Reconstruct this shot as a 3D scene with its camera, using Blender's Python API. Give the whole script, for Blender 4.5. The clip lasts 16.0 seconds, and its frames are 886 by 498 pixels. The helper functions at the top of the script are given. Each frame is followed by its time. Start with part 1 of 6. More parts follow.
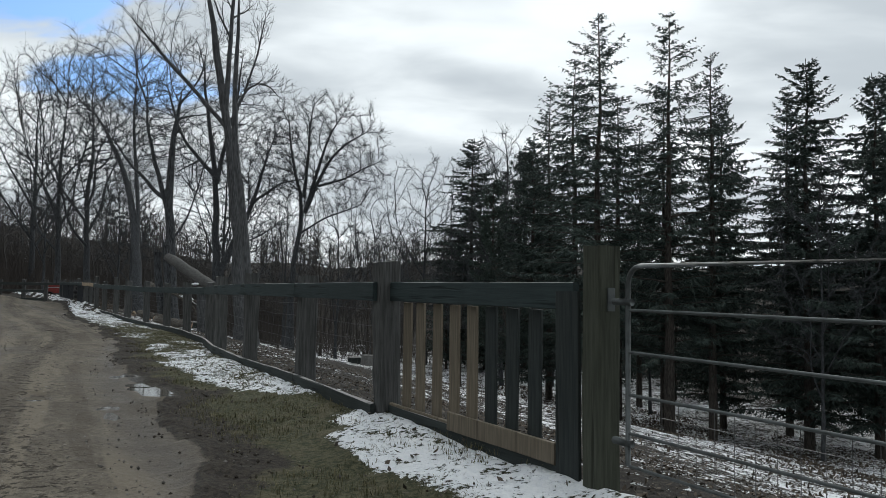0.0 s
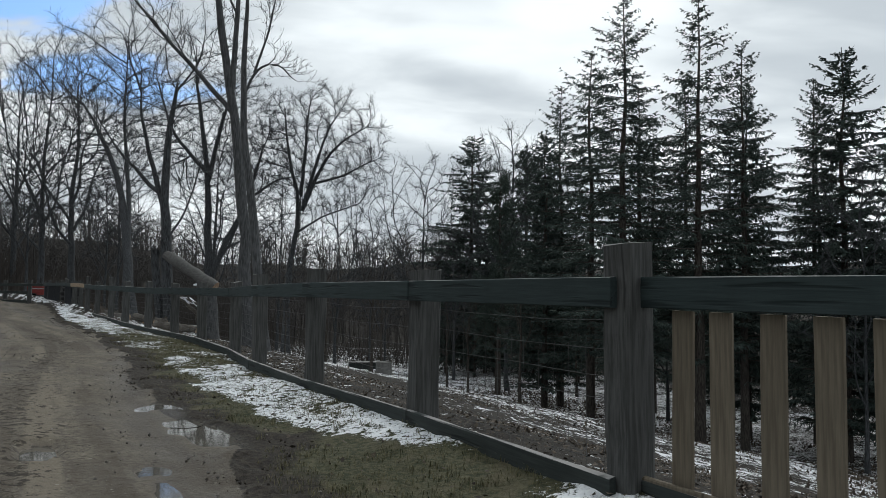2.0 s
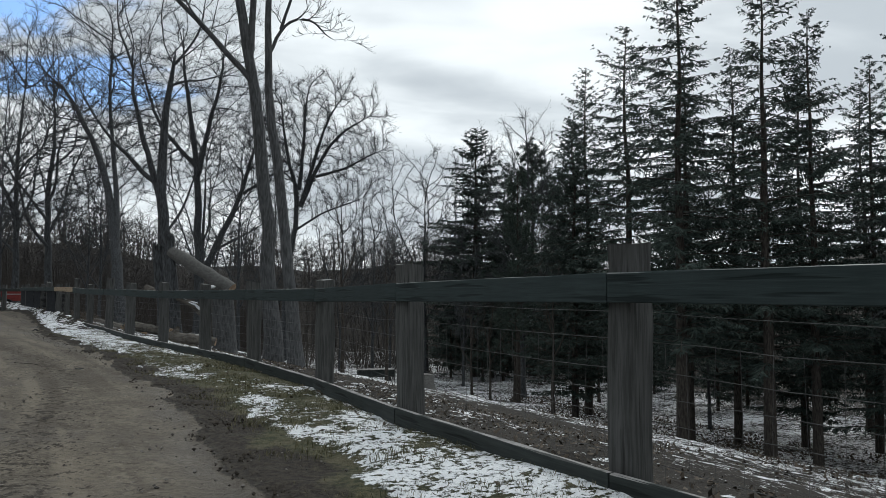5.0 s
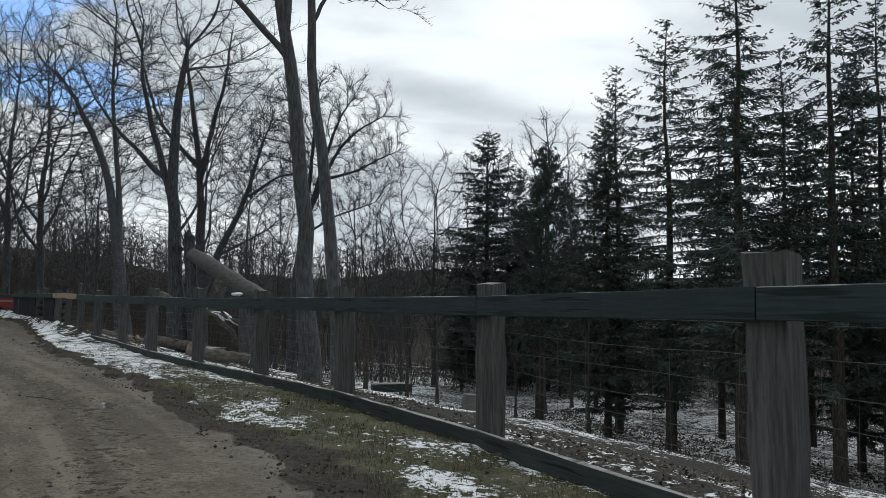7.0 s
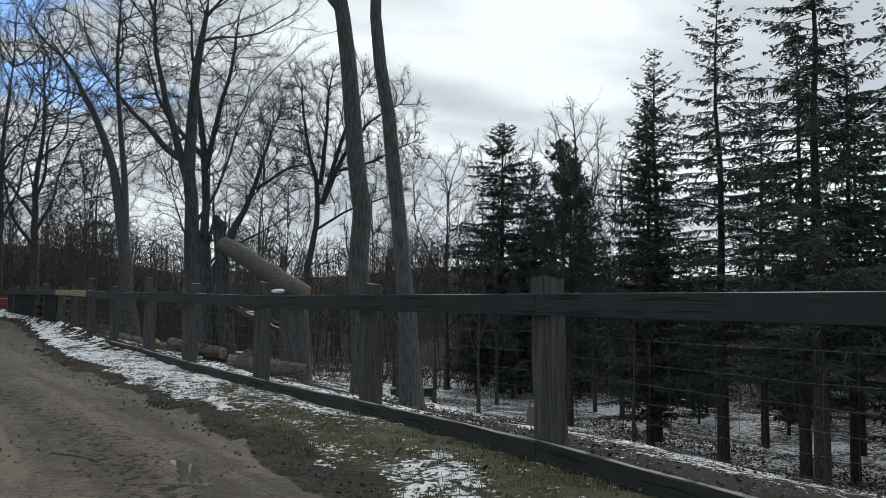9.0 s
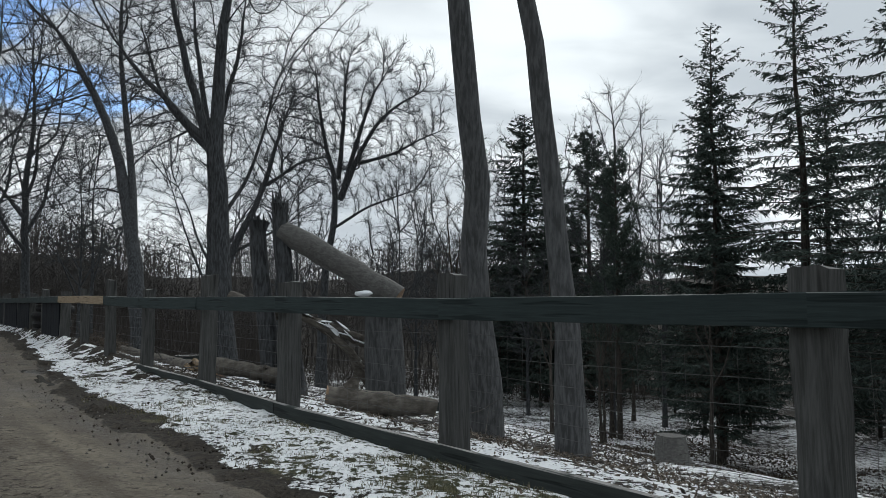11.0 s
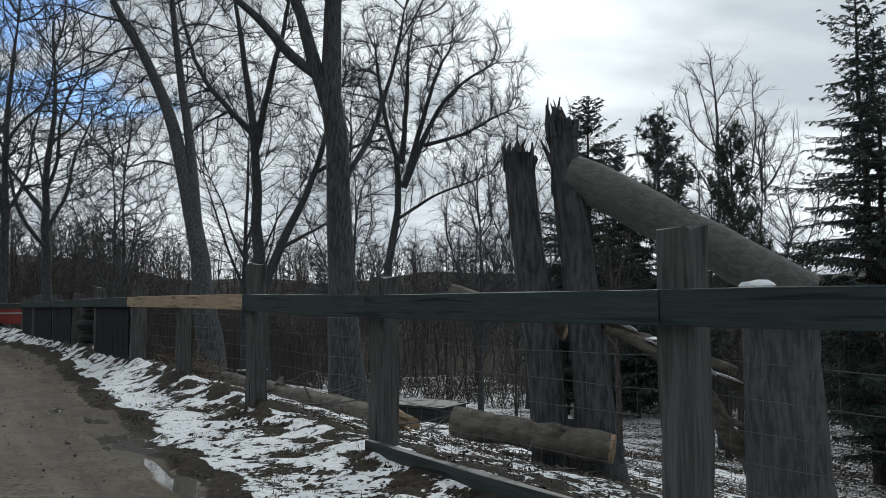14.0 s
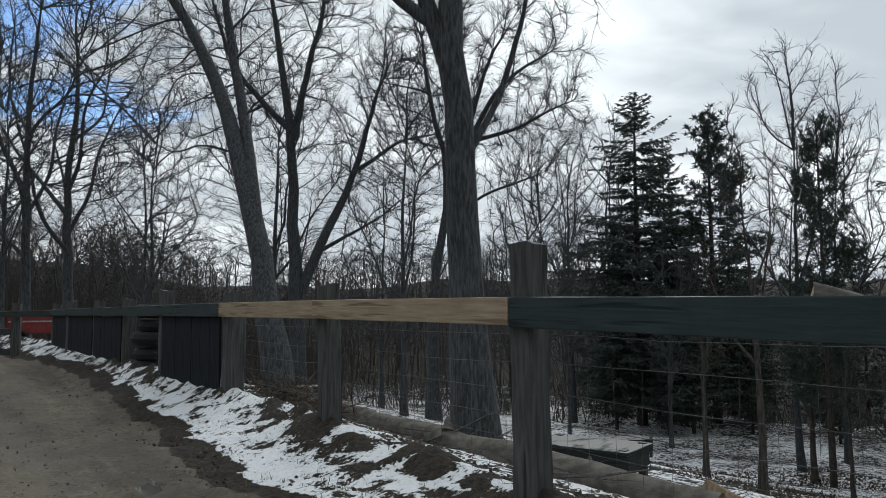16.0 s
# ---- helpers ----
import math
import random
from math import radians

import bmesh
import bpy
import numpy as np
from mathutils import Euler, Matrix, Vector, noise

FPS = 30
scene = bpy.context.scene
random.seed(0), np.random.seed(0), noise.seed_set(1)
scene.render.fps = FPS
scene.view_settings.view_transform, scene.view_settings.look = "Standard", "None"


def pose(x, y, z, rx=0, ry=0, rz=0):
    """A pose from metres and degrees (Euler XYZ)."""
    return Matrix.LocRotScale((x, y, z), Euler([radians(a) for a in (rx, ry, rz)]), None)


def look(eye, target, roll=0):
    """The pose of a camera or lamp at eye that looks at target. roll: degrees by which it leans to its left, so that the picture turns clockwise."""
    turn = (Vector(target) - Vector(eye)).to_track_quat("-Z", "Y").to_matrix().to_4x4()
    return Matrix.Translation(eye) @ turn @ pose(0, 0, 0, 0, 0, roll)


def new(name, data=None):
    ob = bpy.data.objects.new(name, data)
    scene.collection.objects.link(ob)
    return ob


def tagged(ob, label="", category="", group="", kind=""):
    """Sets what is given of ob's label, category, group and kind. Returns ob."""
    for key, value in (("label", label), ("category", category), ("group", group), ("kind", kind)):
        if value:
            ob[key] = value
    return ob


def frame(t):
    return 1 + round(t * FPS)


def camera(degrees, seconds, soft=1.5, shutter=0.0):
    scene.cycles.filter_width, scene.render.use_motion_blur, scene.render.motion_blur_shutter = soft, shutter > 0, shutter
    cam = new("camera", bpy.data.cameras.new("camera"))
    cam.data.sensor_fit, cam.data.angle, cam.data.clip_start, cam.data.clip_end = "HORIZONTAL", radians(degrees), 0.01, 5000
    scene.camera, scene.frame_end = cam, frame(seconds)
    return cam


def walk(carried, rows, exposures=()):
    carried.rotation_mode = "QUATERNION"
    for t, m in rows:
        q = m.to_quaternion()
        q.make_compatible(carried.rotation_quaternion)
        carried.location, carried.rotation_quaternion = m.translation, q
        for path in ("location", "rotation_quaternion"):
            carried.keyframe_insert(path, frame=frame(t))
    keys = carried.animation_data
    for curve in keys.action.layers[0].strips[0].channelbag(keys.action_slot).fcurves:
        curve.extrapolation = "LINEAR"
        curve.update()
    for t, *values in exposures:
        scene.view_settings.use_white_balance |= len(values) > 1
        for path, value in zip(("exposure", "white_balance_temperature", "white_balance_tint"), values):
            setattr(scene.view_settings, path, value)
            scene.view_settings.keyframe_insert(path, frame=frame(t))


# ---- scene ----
cam = camera(62.0, 16.0, 0.65)
# seconds, eye x y z, yaw, pitch, roll
ROWS = [
    (0.0, 0.030, -0.420, 1.109, 1.23, 3.03, -0.74),
    (0.5, -0.360, 0.187, 1.093, 0.93, 3.04, -0.69),
    (1.0, -0.743, 0.762, 1.086, 0.64, 3.12, -0.74),
    (1.5, -1.116, 1.348, 1.081, 0.32, 3.18, -0.78),
    (2.0, -1.484, 1.912, 1.075, 0.05, 3.17, -0.75),
    (2.5, -1.841, 2.525, 1.072, -0.23, 3.16, -0.75),
    (3.0, -2.213, 3.147, 1.066, -0.51, 3.10, -0.61),
    (3.5, -2.584, 3.767, 1.054, -0.78, 3.05, -0.51),
    (4.0, -3.003, 4.470, 1.048, -1.07, 2.97, -0.31),
    (6.5, -5.227, 8.118, 1.031, -2.23, 3.88, -0.22),
    (7.0, -5.632, 8.794, 1.030, -2.32, 3.96, -0.42),
    (7.5, -6.028, 9.482, 1.034, -2.38, 3.89, -0.41),
    (8.0, -6.449, 10.184, 1.038, -2.45, 3.88, -0.42),
    (8.5, -6.897, 10.952, 1.028, -2.63, 3.88, -0.48),
    (9.0, -7.362, 11.766, 1.008, -2.88, 3.87, -0.56),
    (11.5, -10.130, 16.915, 1.005, -3.70, 4.12, 0.36),
    (12.0, -10.713, 17.909, 1.006, -3.65, 4.04, 0.58),
    (12.5, -11.314, 18.946, 1.001, -3.49, 4.01, 0.65),
    (13.0, -11.875, 19.930, 1.006, -3.18, 3.91, 0.80),
    (13.5, -12.404, 20.873, 1.021, -2.92, 3.97, 0.86),
    (14.0, -12.952, 21.763, 1.022, -2.78, 4.19, 0.56),
    (14.5, -13.488, 22.564, 1.032, -2.61, 4.41, 0.34),
    (15.0, -13.981, 23.393, 1.039, -2.42, 4.55, 0.32),
    (15.5, -14.453, 24.140, 1.047, -2.21, 4.70, 0.33),
    (16.0, -14.881, 24.821, 1.055, -1.96, 4.76, 0.47),
]
walk(cam, [(t, pose(x, y, z, 90 + pitch, roll, yaw)) for t, x, y, z, yaw, pitch, roll in ROWS], [(0, 0.09, 6190, 5), (5, 0.09, 6170, 5), (11, 0.06, 6150, 5), (13, 0.12, 6140, 5), (16, 0.10, 6130, 5)])

# ---- light ----
world = bpy.data.worlds.new("sky")
scene.world = world
world.use_nodes = True
SUN_EL, SUN_AZ = radians(38), radians(12)


def build_sky():
    nt = world.node_tree
    nt.nodes.clear()
    N, L = nt.nodes.new, nt.links.new

    def mth(op, a, b=None, c=None):
        n = N("ShaderNodeMath")
        n.operation = op
        for i, val in enumerate((a, b, c)):
            if val is None:
                continue
            if isinstance(val, (int, float)):
                n.inputs[i].default_value = val
            else:
                L(val, n.inputs[i])
        return n.outputs[0]

    def vmth(op, a, b):
        n = N("ShaderNodeVectorMath")
        n.operation = op
        for i, val in enumerate((a, b)):
            if isinstance(val, tuple):
                n.inputs[i].default_value = val
            else:
                L(val, n.inputs[i])
        return n

    def cloud(vec, scale, detail, rough, dist=0.0):
        n = N("ShaderNodeTexNoise")
        n.inputs["Scale"].default_value = scale
        n.inputs["Detail"].default_value = detail
        n.inputs["Roughness"].default_value = rough
        n.inputs["Distortion"].default_value = dist
        L(vec, n.inputs["Vector"])
        return n.outputs["Fac"]

    def smooth(x, a, b):
        n = N("ShaderNodeMapRange")
        n.interpolation_type = "SMOOTHSTEP"
        L(x, n.inputs["Value"])
        n.inputs["From Min"].default_value, n.inputs["From Max"].default_value = a, b
        return n.outputs["Result"]

    def blend(fac, a, b):
        n = N("ShaderNodeMix")
        n.data_type = "RGBA"
        L(fac, n.inputs[0])
        for i, val in ((6, a), (7, b)):
            if isinstance(val, tuple):
                n.inputs[i].default_value = (*val, 1)
            else:
                L(val, n.inputs[i])
        return n.outputs[2]

    d = vmth("NORMALIZE", N("ShaderNodeTexCoord").outputs["Generated"], (0, 0, 0)).outputs[0]
    sep = N("ShaderNodeSeparateXYZ")
    L(d, sep.inputs[0])
    up = mth("MAXIMUM", sep.outputs[2], 0.0)
    # a flat cloud deck seen in perspective
    flat = N("ShaderNodeCombineXYZ")
    den = mth("ADD", up, 0.22)
    L(mth("DIVIDE", sep.outputs[0], den), flat.inputs[0])
    L(mth("DIVIDE", sep.outputs[1], den), flat.inputs[1])
    deck = vmth("ADD", flat.outputs[0], (3.1, 1.7, 0.4)).outputs[0]
    wide = vmth("MULTIPLY", deck, (0.75, 1.25, 1)).outputs[0]
    big = cloud(wide, 1.25, 3, 0.45, 0.3)
    fine = cloud(wide, 3.4, 4, 0.5, 0.3)
    body = mth("ADD", mth("MULTIPLY", big, 0.72), mth("MULTIPLY", fine, 0.28))
    shade = smooth(body, 0.392, 0.61)
    grey = blend(shade, (1.02, 1.03, 1.04), (0.58, 0.605, 0.64))
    # cloud is brighter towards the hidden sun
    glow = vmth("DOT_PRODUCT", d, (0.19, 0.87, 0.45)).outputs["Value"]
    glow = mth("ADD", mth("MULTIPLY", smooth(glow, -0.8, 0.95), 0.52), 0.50)
    lit = N("ShaderNodeVectorMath")
    lit.operation = "SCALE"
    L(grey, lit.inputs[0])
    L(glow, lit.inputs["Scale"])
    grey = lit.outputs[0]
    # the opening to blue sky
    gap = vmth("DOT_PRODUCT", d, (-0.4525, 0.8335, 0.317)).outputs["Value"]
    ragged = mth("ADD", gap, mth("MULTIPLY", mth("SUBTRACT", fine, 0.5), 0.10))
    ragged = mth("ADD", ragged, mth("MULTIPLY", mth("SUBTRACT", big, 0.5), 0.08))
    sky = N("ShaderNodeTexSky")
    sky.sky_type, sky.sun_disc = "NISHITA", False
    sky.sun_elevation, sky.sun_rotation = SUN_EL, SUN_AZ
    blue = vmth("MULTIPLY", sky.outputs[0], (0.105, 0.130, 0.165)).outputs[0]
    col = blend(smooth(ragged, 0.9935, 1.012), grey, blue)
    bg = N("ShaderNodeBackground")
    L(col, bg.inputs["Color"])
    bg.inputs["Strength"].default_value = 0.95
    out = N("ShaderNodeOutputWorld")
    L(bg.outputs[0], out.inputs[0])


build_sky()
sun_data = bpy.data.lights.new("sun", "SUN")
sun_data.energy, sun_data.angle, sun_data.color = 0.9, radians(25), (1.0, 0.95, 0.88)
sun = new("sun", sun_data)
sun.matrix_world = look((0, 0, 60), (-60 * math.sin(SUN_AZ), -60 * math.cos(SUN_AZ), 60 - 60 * math.tan(SUN_EL)))


# ---- materials ----
class Shader:
    """A small builder for procedural materials."""

    def __init__(self, name, rough=0.8, metal=0.0):
        self.m = bpy.data.materials.new(name)
        self.m.use_nodes = True
        self.nt = self.m.node_tree
        self.bsdf = self.nt.nodes["Principled BSDF"]
        self.bsdf.inputs["Roughness"].default_value = rough
        self.bsdf.inputs["Metallic"].default_value = metal
        self.bsdf.inputs["Specular IOR Level"].default_value = 0.3

    def node(self, kind):
        return self.nt.nodes.new(kind)

    def put(self, value, socket):
        if isinstance(value, (int, float)):
            socket.default_value = value
        elif isinstance(value, tuple):
            socket.default_value = (*value, 1) if len(socket.default_value) == 4 else value
        else:
            self.nt.links.new(value, socket)

    def coords(self, stretch=(1, 1, 1), world_space=False):
        n = self.node("ShaderNodeMapping")
        n.inputs["Scale"].default_value = stretch
        if world_space:
            src = self.node("ShaderNodeNewGeometry").outputs["Position"]
        else:
            src = self.node("ShaderNodeTexCoord").outputs["Object"]
        self.nt.links.new(src, n.inputs[0])
        return n.outputs[0]

    def noise(self, vec, scale, detail=4, rough=0.55):
        n = self.node("ShaderNodeTexNoise")
        self.nt.links.new(vec, n.inputs["Vector"])
        n.inputs["Scale"].default_value = scale
        n.inputs["Detail"].default_value = detail
        n.inputs["Roughness"].default_value = rough
        return n.outputs["Fac"]

    def cells(self, vec, scale):
        n = self.node("ShaderNodeTexVoronoi")
        self.nt.links.new(vec, n.inputs["Vector"])
        n.inputs["Scale"].default_value = scale
        return n.outputs["Distance"]

    def step(self, x, a, b):
        n = self.node("ShaderNodeMapRange")
        n.interpolation_type = "SMOOTHSTEP"
        self.put(x, n.inputs["Value"])
        n.inputs["From Min"].default_value, n.inputs["From Max"].default_value = a, b
        return n.outputs["Result"]

    def math(self, op, a, b=0.0):
        n = self.node("ShaderNodeMath")
        n.operation = op
        self.put(a, n.inputs[0])
        self.put(b, n.inputs[1])
        return n.outputs[0]

    def mix(self, fac, a, b):
        n = self.node("ShaderNodeMix")
        n.data_type = "RGBA"
        self.put(fac, n.inputs[0])
        self.put(a, n.inputs[6])
        self.put(b, n.inputs[7])
        return n.outputs[2]

    def attribute(self, name):
        n = self.node("ShaderNodeAttribute")
        n.attribute_name = name
        return n.outputs["Fac"]

    def chance(self):
        return self.node("ShaderNodeObjectInfo").outputs["Random"]

    def island(self):
        return self.node("ShaderNodeNewGeometry").outputs["Random Per Island"]

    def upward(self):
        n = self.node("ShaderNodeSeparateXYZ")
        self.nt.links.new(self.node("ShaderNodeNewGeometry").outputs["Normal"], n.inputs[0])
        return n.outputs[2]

    def finish(self, colour, bump=None, depth=0.01, strength=0.6, rough=None):
        self.put(colour, self.bsdf.inputs["Base Color"])
        if rough is not None:
            self.put(rough, self.bsdf.inputs["Roughness"])
        if bump is not None:
            n = self.node("ShaderNodeBump")
            n.inputs["Distance"].default_value = depth
            n.inputs["Strength"].default_value = strength
            self.put(bump, n.inputs["Height"])
            self.nt.links.new(n.outputs[0], self.bsdf.inputs["Normal"])
        return self.m


def make_bark(name, dark, light, scale=1.0, moss=0.0, grain=(1, 1, 0.18)):
    s = Shader(name, 0.92)
    v = s.coords(grain)
    ridges = s.noise(v, 26 * scale, 5, 0.6)
    patches = s.noise(s.coords(), 2.2 * scale, 3)
    c = s.mix(s.step(ridges, 0.36, 0.66), dark, light)
    c = s.mix(s.math("MULTIPLY", s.step(patches, 0.5, 0.75), 0.55), c, tuple(0.5 * (a + b) * 1.25 for a, b in zip(dark, light)))
    if moss:
        c = s.mix(s.math("MULTIPLY", s.step(patches, 0.3, 0.55), moss), c, (0.09, 0.10, 0.05))
    return s.finish(c, ridges, 0.02, 0.8)


def make_timber(name, dark, light, along="z", wear=0.5, rough=0.85, top=None):
    s = Shader(name, rough)
    s.bsdf.inputs["Specular IOR Level"].default_value = 0.12
    k = {"z": (1, 1, 0.06), "x": (0.06, 1, 1)}[along]
    v = s.coords(k)
    grain = s.noise(v, 55, 5, 0.6)
    broad = s.noise(s.coords((1, 1, 0.4)), 5, 3)
    cracks = s.step(s.noise(v, 24, 2, 0.4), 0.62, 0.72)
    c = s.mix(s.step(grain, 0.3, 0.7), dark, light)
    c = s.mix(s.math("MULTIPLY", s.step(broad, 0.45, 0.7), wear), c, tuple(0.55 * a for a in light))
    c = s.mix(s.math("MULTIPLY", cracks, 0.7), c, tuple(0.35 * a for a in dark))
    c = s.mix(s.math("MULTIPLY", s.chance(), 0.25), c, tuple(0.7 * a for a in dark))
    # top lightens upward faces: worn post ends, and a painted sky highlight on boards
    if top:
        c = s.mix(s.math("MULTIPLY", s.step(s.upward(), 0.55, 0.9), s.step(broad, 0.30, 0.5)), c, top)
    return s.finish(c, s.math("SUBTRACT", grain, cracks), 0.004, 0.7)


M_BARK = make_bark("grey_bark", (0.031, 0.033, 0.035), (0.090, 0.094, 0.100))
M_BARK_PALE = make_bark("pale_bark", (0.056, 0.057, 0.059), (0.120, 0.123, 0.126), 0.9)
M_BARK_BROWN = make_bark("brown_bark", (0.030, 0.026, 0.023), (0.085, 0.074, 0.064))
M_BARK_FAR = make_bark("far_bark", (0.045, 0.041, 0.039), (0.105, 0.098, 0.093))
M_LOG = make_bark("fallen_log_bark", (0.100, 0.097, 0.093), (0.150, 0.146, 0.140), 1.0, 0.0, (0.45, 1, 0.8))
M_LOG_BROWN = make_bark("old_log_bark", (0.070, 0.062, 0.053), (0.150, 0.136, 0.118), 0.6, 0.0, (0.5, 0.5, 1))
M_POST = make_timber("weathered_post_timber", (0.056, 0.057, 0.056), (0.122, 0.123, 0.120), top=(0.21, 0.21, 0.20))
M_POST_GREEN = make_timber("green_treated_timber", (0.052, 0.056, 0.043), (0.094, 0.100, 0.078))
# pale last colour: edge highlight painted into the boards' upward faces
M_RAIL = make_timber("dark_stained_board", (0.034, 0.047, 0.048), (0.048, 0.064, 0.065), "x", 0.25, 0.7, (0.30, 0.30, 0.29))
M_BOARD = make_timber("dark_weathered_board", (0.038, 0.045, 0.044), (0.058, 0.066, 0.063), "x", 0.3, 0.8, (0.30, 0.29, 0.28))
M_SLAT_DARK = make_timber("dark_stained_slat", (0.028, 0.034, 0.034), (0.052, 0.059, 0.057), "z", 0.4, 0.7)
M_NEW = make_timber("new_pale_board", (0.30, 0.225, 0.150), (0.46, 0.365, 0.26), "x", 0.22, 0.7)
M_SLAT_NEW = make_timber("new_tan_slat", (0.130, 0.110, 0.083), (0.215, 0.183, 0.139), "z", 0.25, 0.75)
M_SPLIT = make_timber("pale_split_wood", (0.17, 0.12, 0.075), (0.36, 0.28, 0.19), "z", 0.4)


def make_cut():
    s = Shader("sawn_end_grain", 0.85)
    v = s.coords()
    rings = s.noise(v, 9, 6, 0.7)
    c = s.mix(s.step(rings, 0.35, 0.65), (0.20, 0.135, 0.090), (0.35, 0.25, 0.165))
    return s.finish(c, rings, 0.004)


def make_metal(name, base, rough, metal):
    s = Shader(name, rough, metal)
    v = s.coords()
    c = s.mix(s.step(s.noise(v, 14, 5), 0.4, 0.7), base, tuple(0.62 * a for a in base))
    return s.finish(c, s.noise(v, 60, 3), 0.001, 0.3)


def make_snow_lump():
    s = Shader("settled_snow", 0.6)
    v = s.coords()
    n = s.noise(v, 12, 5)
    s.bsdf.inputs["Subsurface Weight"].default_value = 0.0
    return s.finish(s.mix(n, (0.72, 0.75, 0.79), (0.86, 0.87, 0.89)), n, 0.02)


def make_water():
    s = Shader("puddle_water", 0.04)
    s.bsdf.inputs["Specular IOR Level"].default_value = 0.5
    n = s.noise(s.coords(), 3, 3)
    return s.finish(s.mix(n, (0.085, 0.078, 0.066), (0.13, 0.118, 0.10)), s.noise(s.coords(), 9, 2), 0.001, 0.15)


def make_needles(name, dark, light):
    s = Shader(name, 0.75)
    c = s.mix(s.island(), dark, light)
    c = s.mix(s.math("MULTIPLY", s.chance(), 0.35), c, dark)
    return s.finish(c)


def make_stuff(name, dark, light, rough=0.85):
    s = Shader(name, rough)
    return s.finish(s.mix(s.island(), dark, light))


M_CUT = make_cut()
M_STEEL = make_metal("dull_galvanised_steel", (0.11, 0.12, 0.12), 0.45, 0.6)
M_WIRE = make_metal("grey_fence_wire", (0.15, 0.15, 0.15), 0.55, 0.5)
M_TIN = make_metal("dull_sheet_metal", (0.33, 0.34, 0.35), 0.5, 0.4)
M_RED = make_metal("faded_red_paint", (0.20, 0.032, 0.028), 0.6, 0.0)
M_RUBBER = make_metal("black_rubber", (0.014, 0.014, 0.015), 0.75, 0.0)
M_BLACK = make_timber("black_painted_panel", (0.008, 0.010, 0.014), (0.016, 0.019, 0.026), "z", 0.3, 0.75)
M_SNOW = make_snow_lump()
M_WATER = make_water()
M_NEEDLE = make_needles("spruce_needles", (0.030, 0.045, 0.042), (0.075, 0.098, 0.080))
M_PINE = make_needles("pine_needles", (0.034, 0.050, 0.044), (0.080, 0.104, 0.082))
M_GRASS = make_stuff("winter_grass", (0.052, 0.060, 0.027), (0.20, 0.175, 0.102))
M_LITTER = make_stuff("dead_leaves", (0.022, 0.018, 0.014), (0.15, 0.122, 0.095))
M_STONE = make_stuff("gravel_stones", (0.06, 0.055, 0.05), (0.24, 0.22, 0.20))
M_CLOD = make_stuff("mud_clods", (0.022, 0.017, 0.013), (0.05, 0.04, 0.03))
M_BRUSH = make_stuff("bare_brush_twigs", (0.048, 0.042, 0.038), (0.082, 0.071, 0.064))


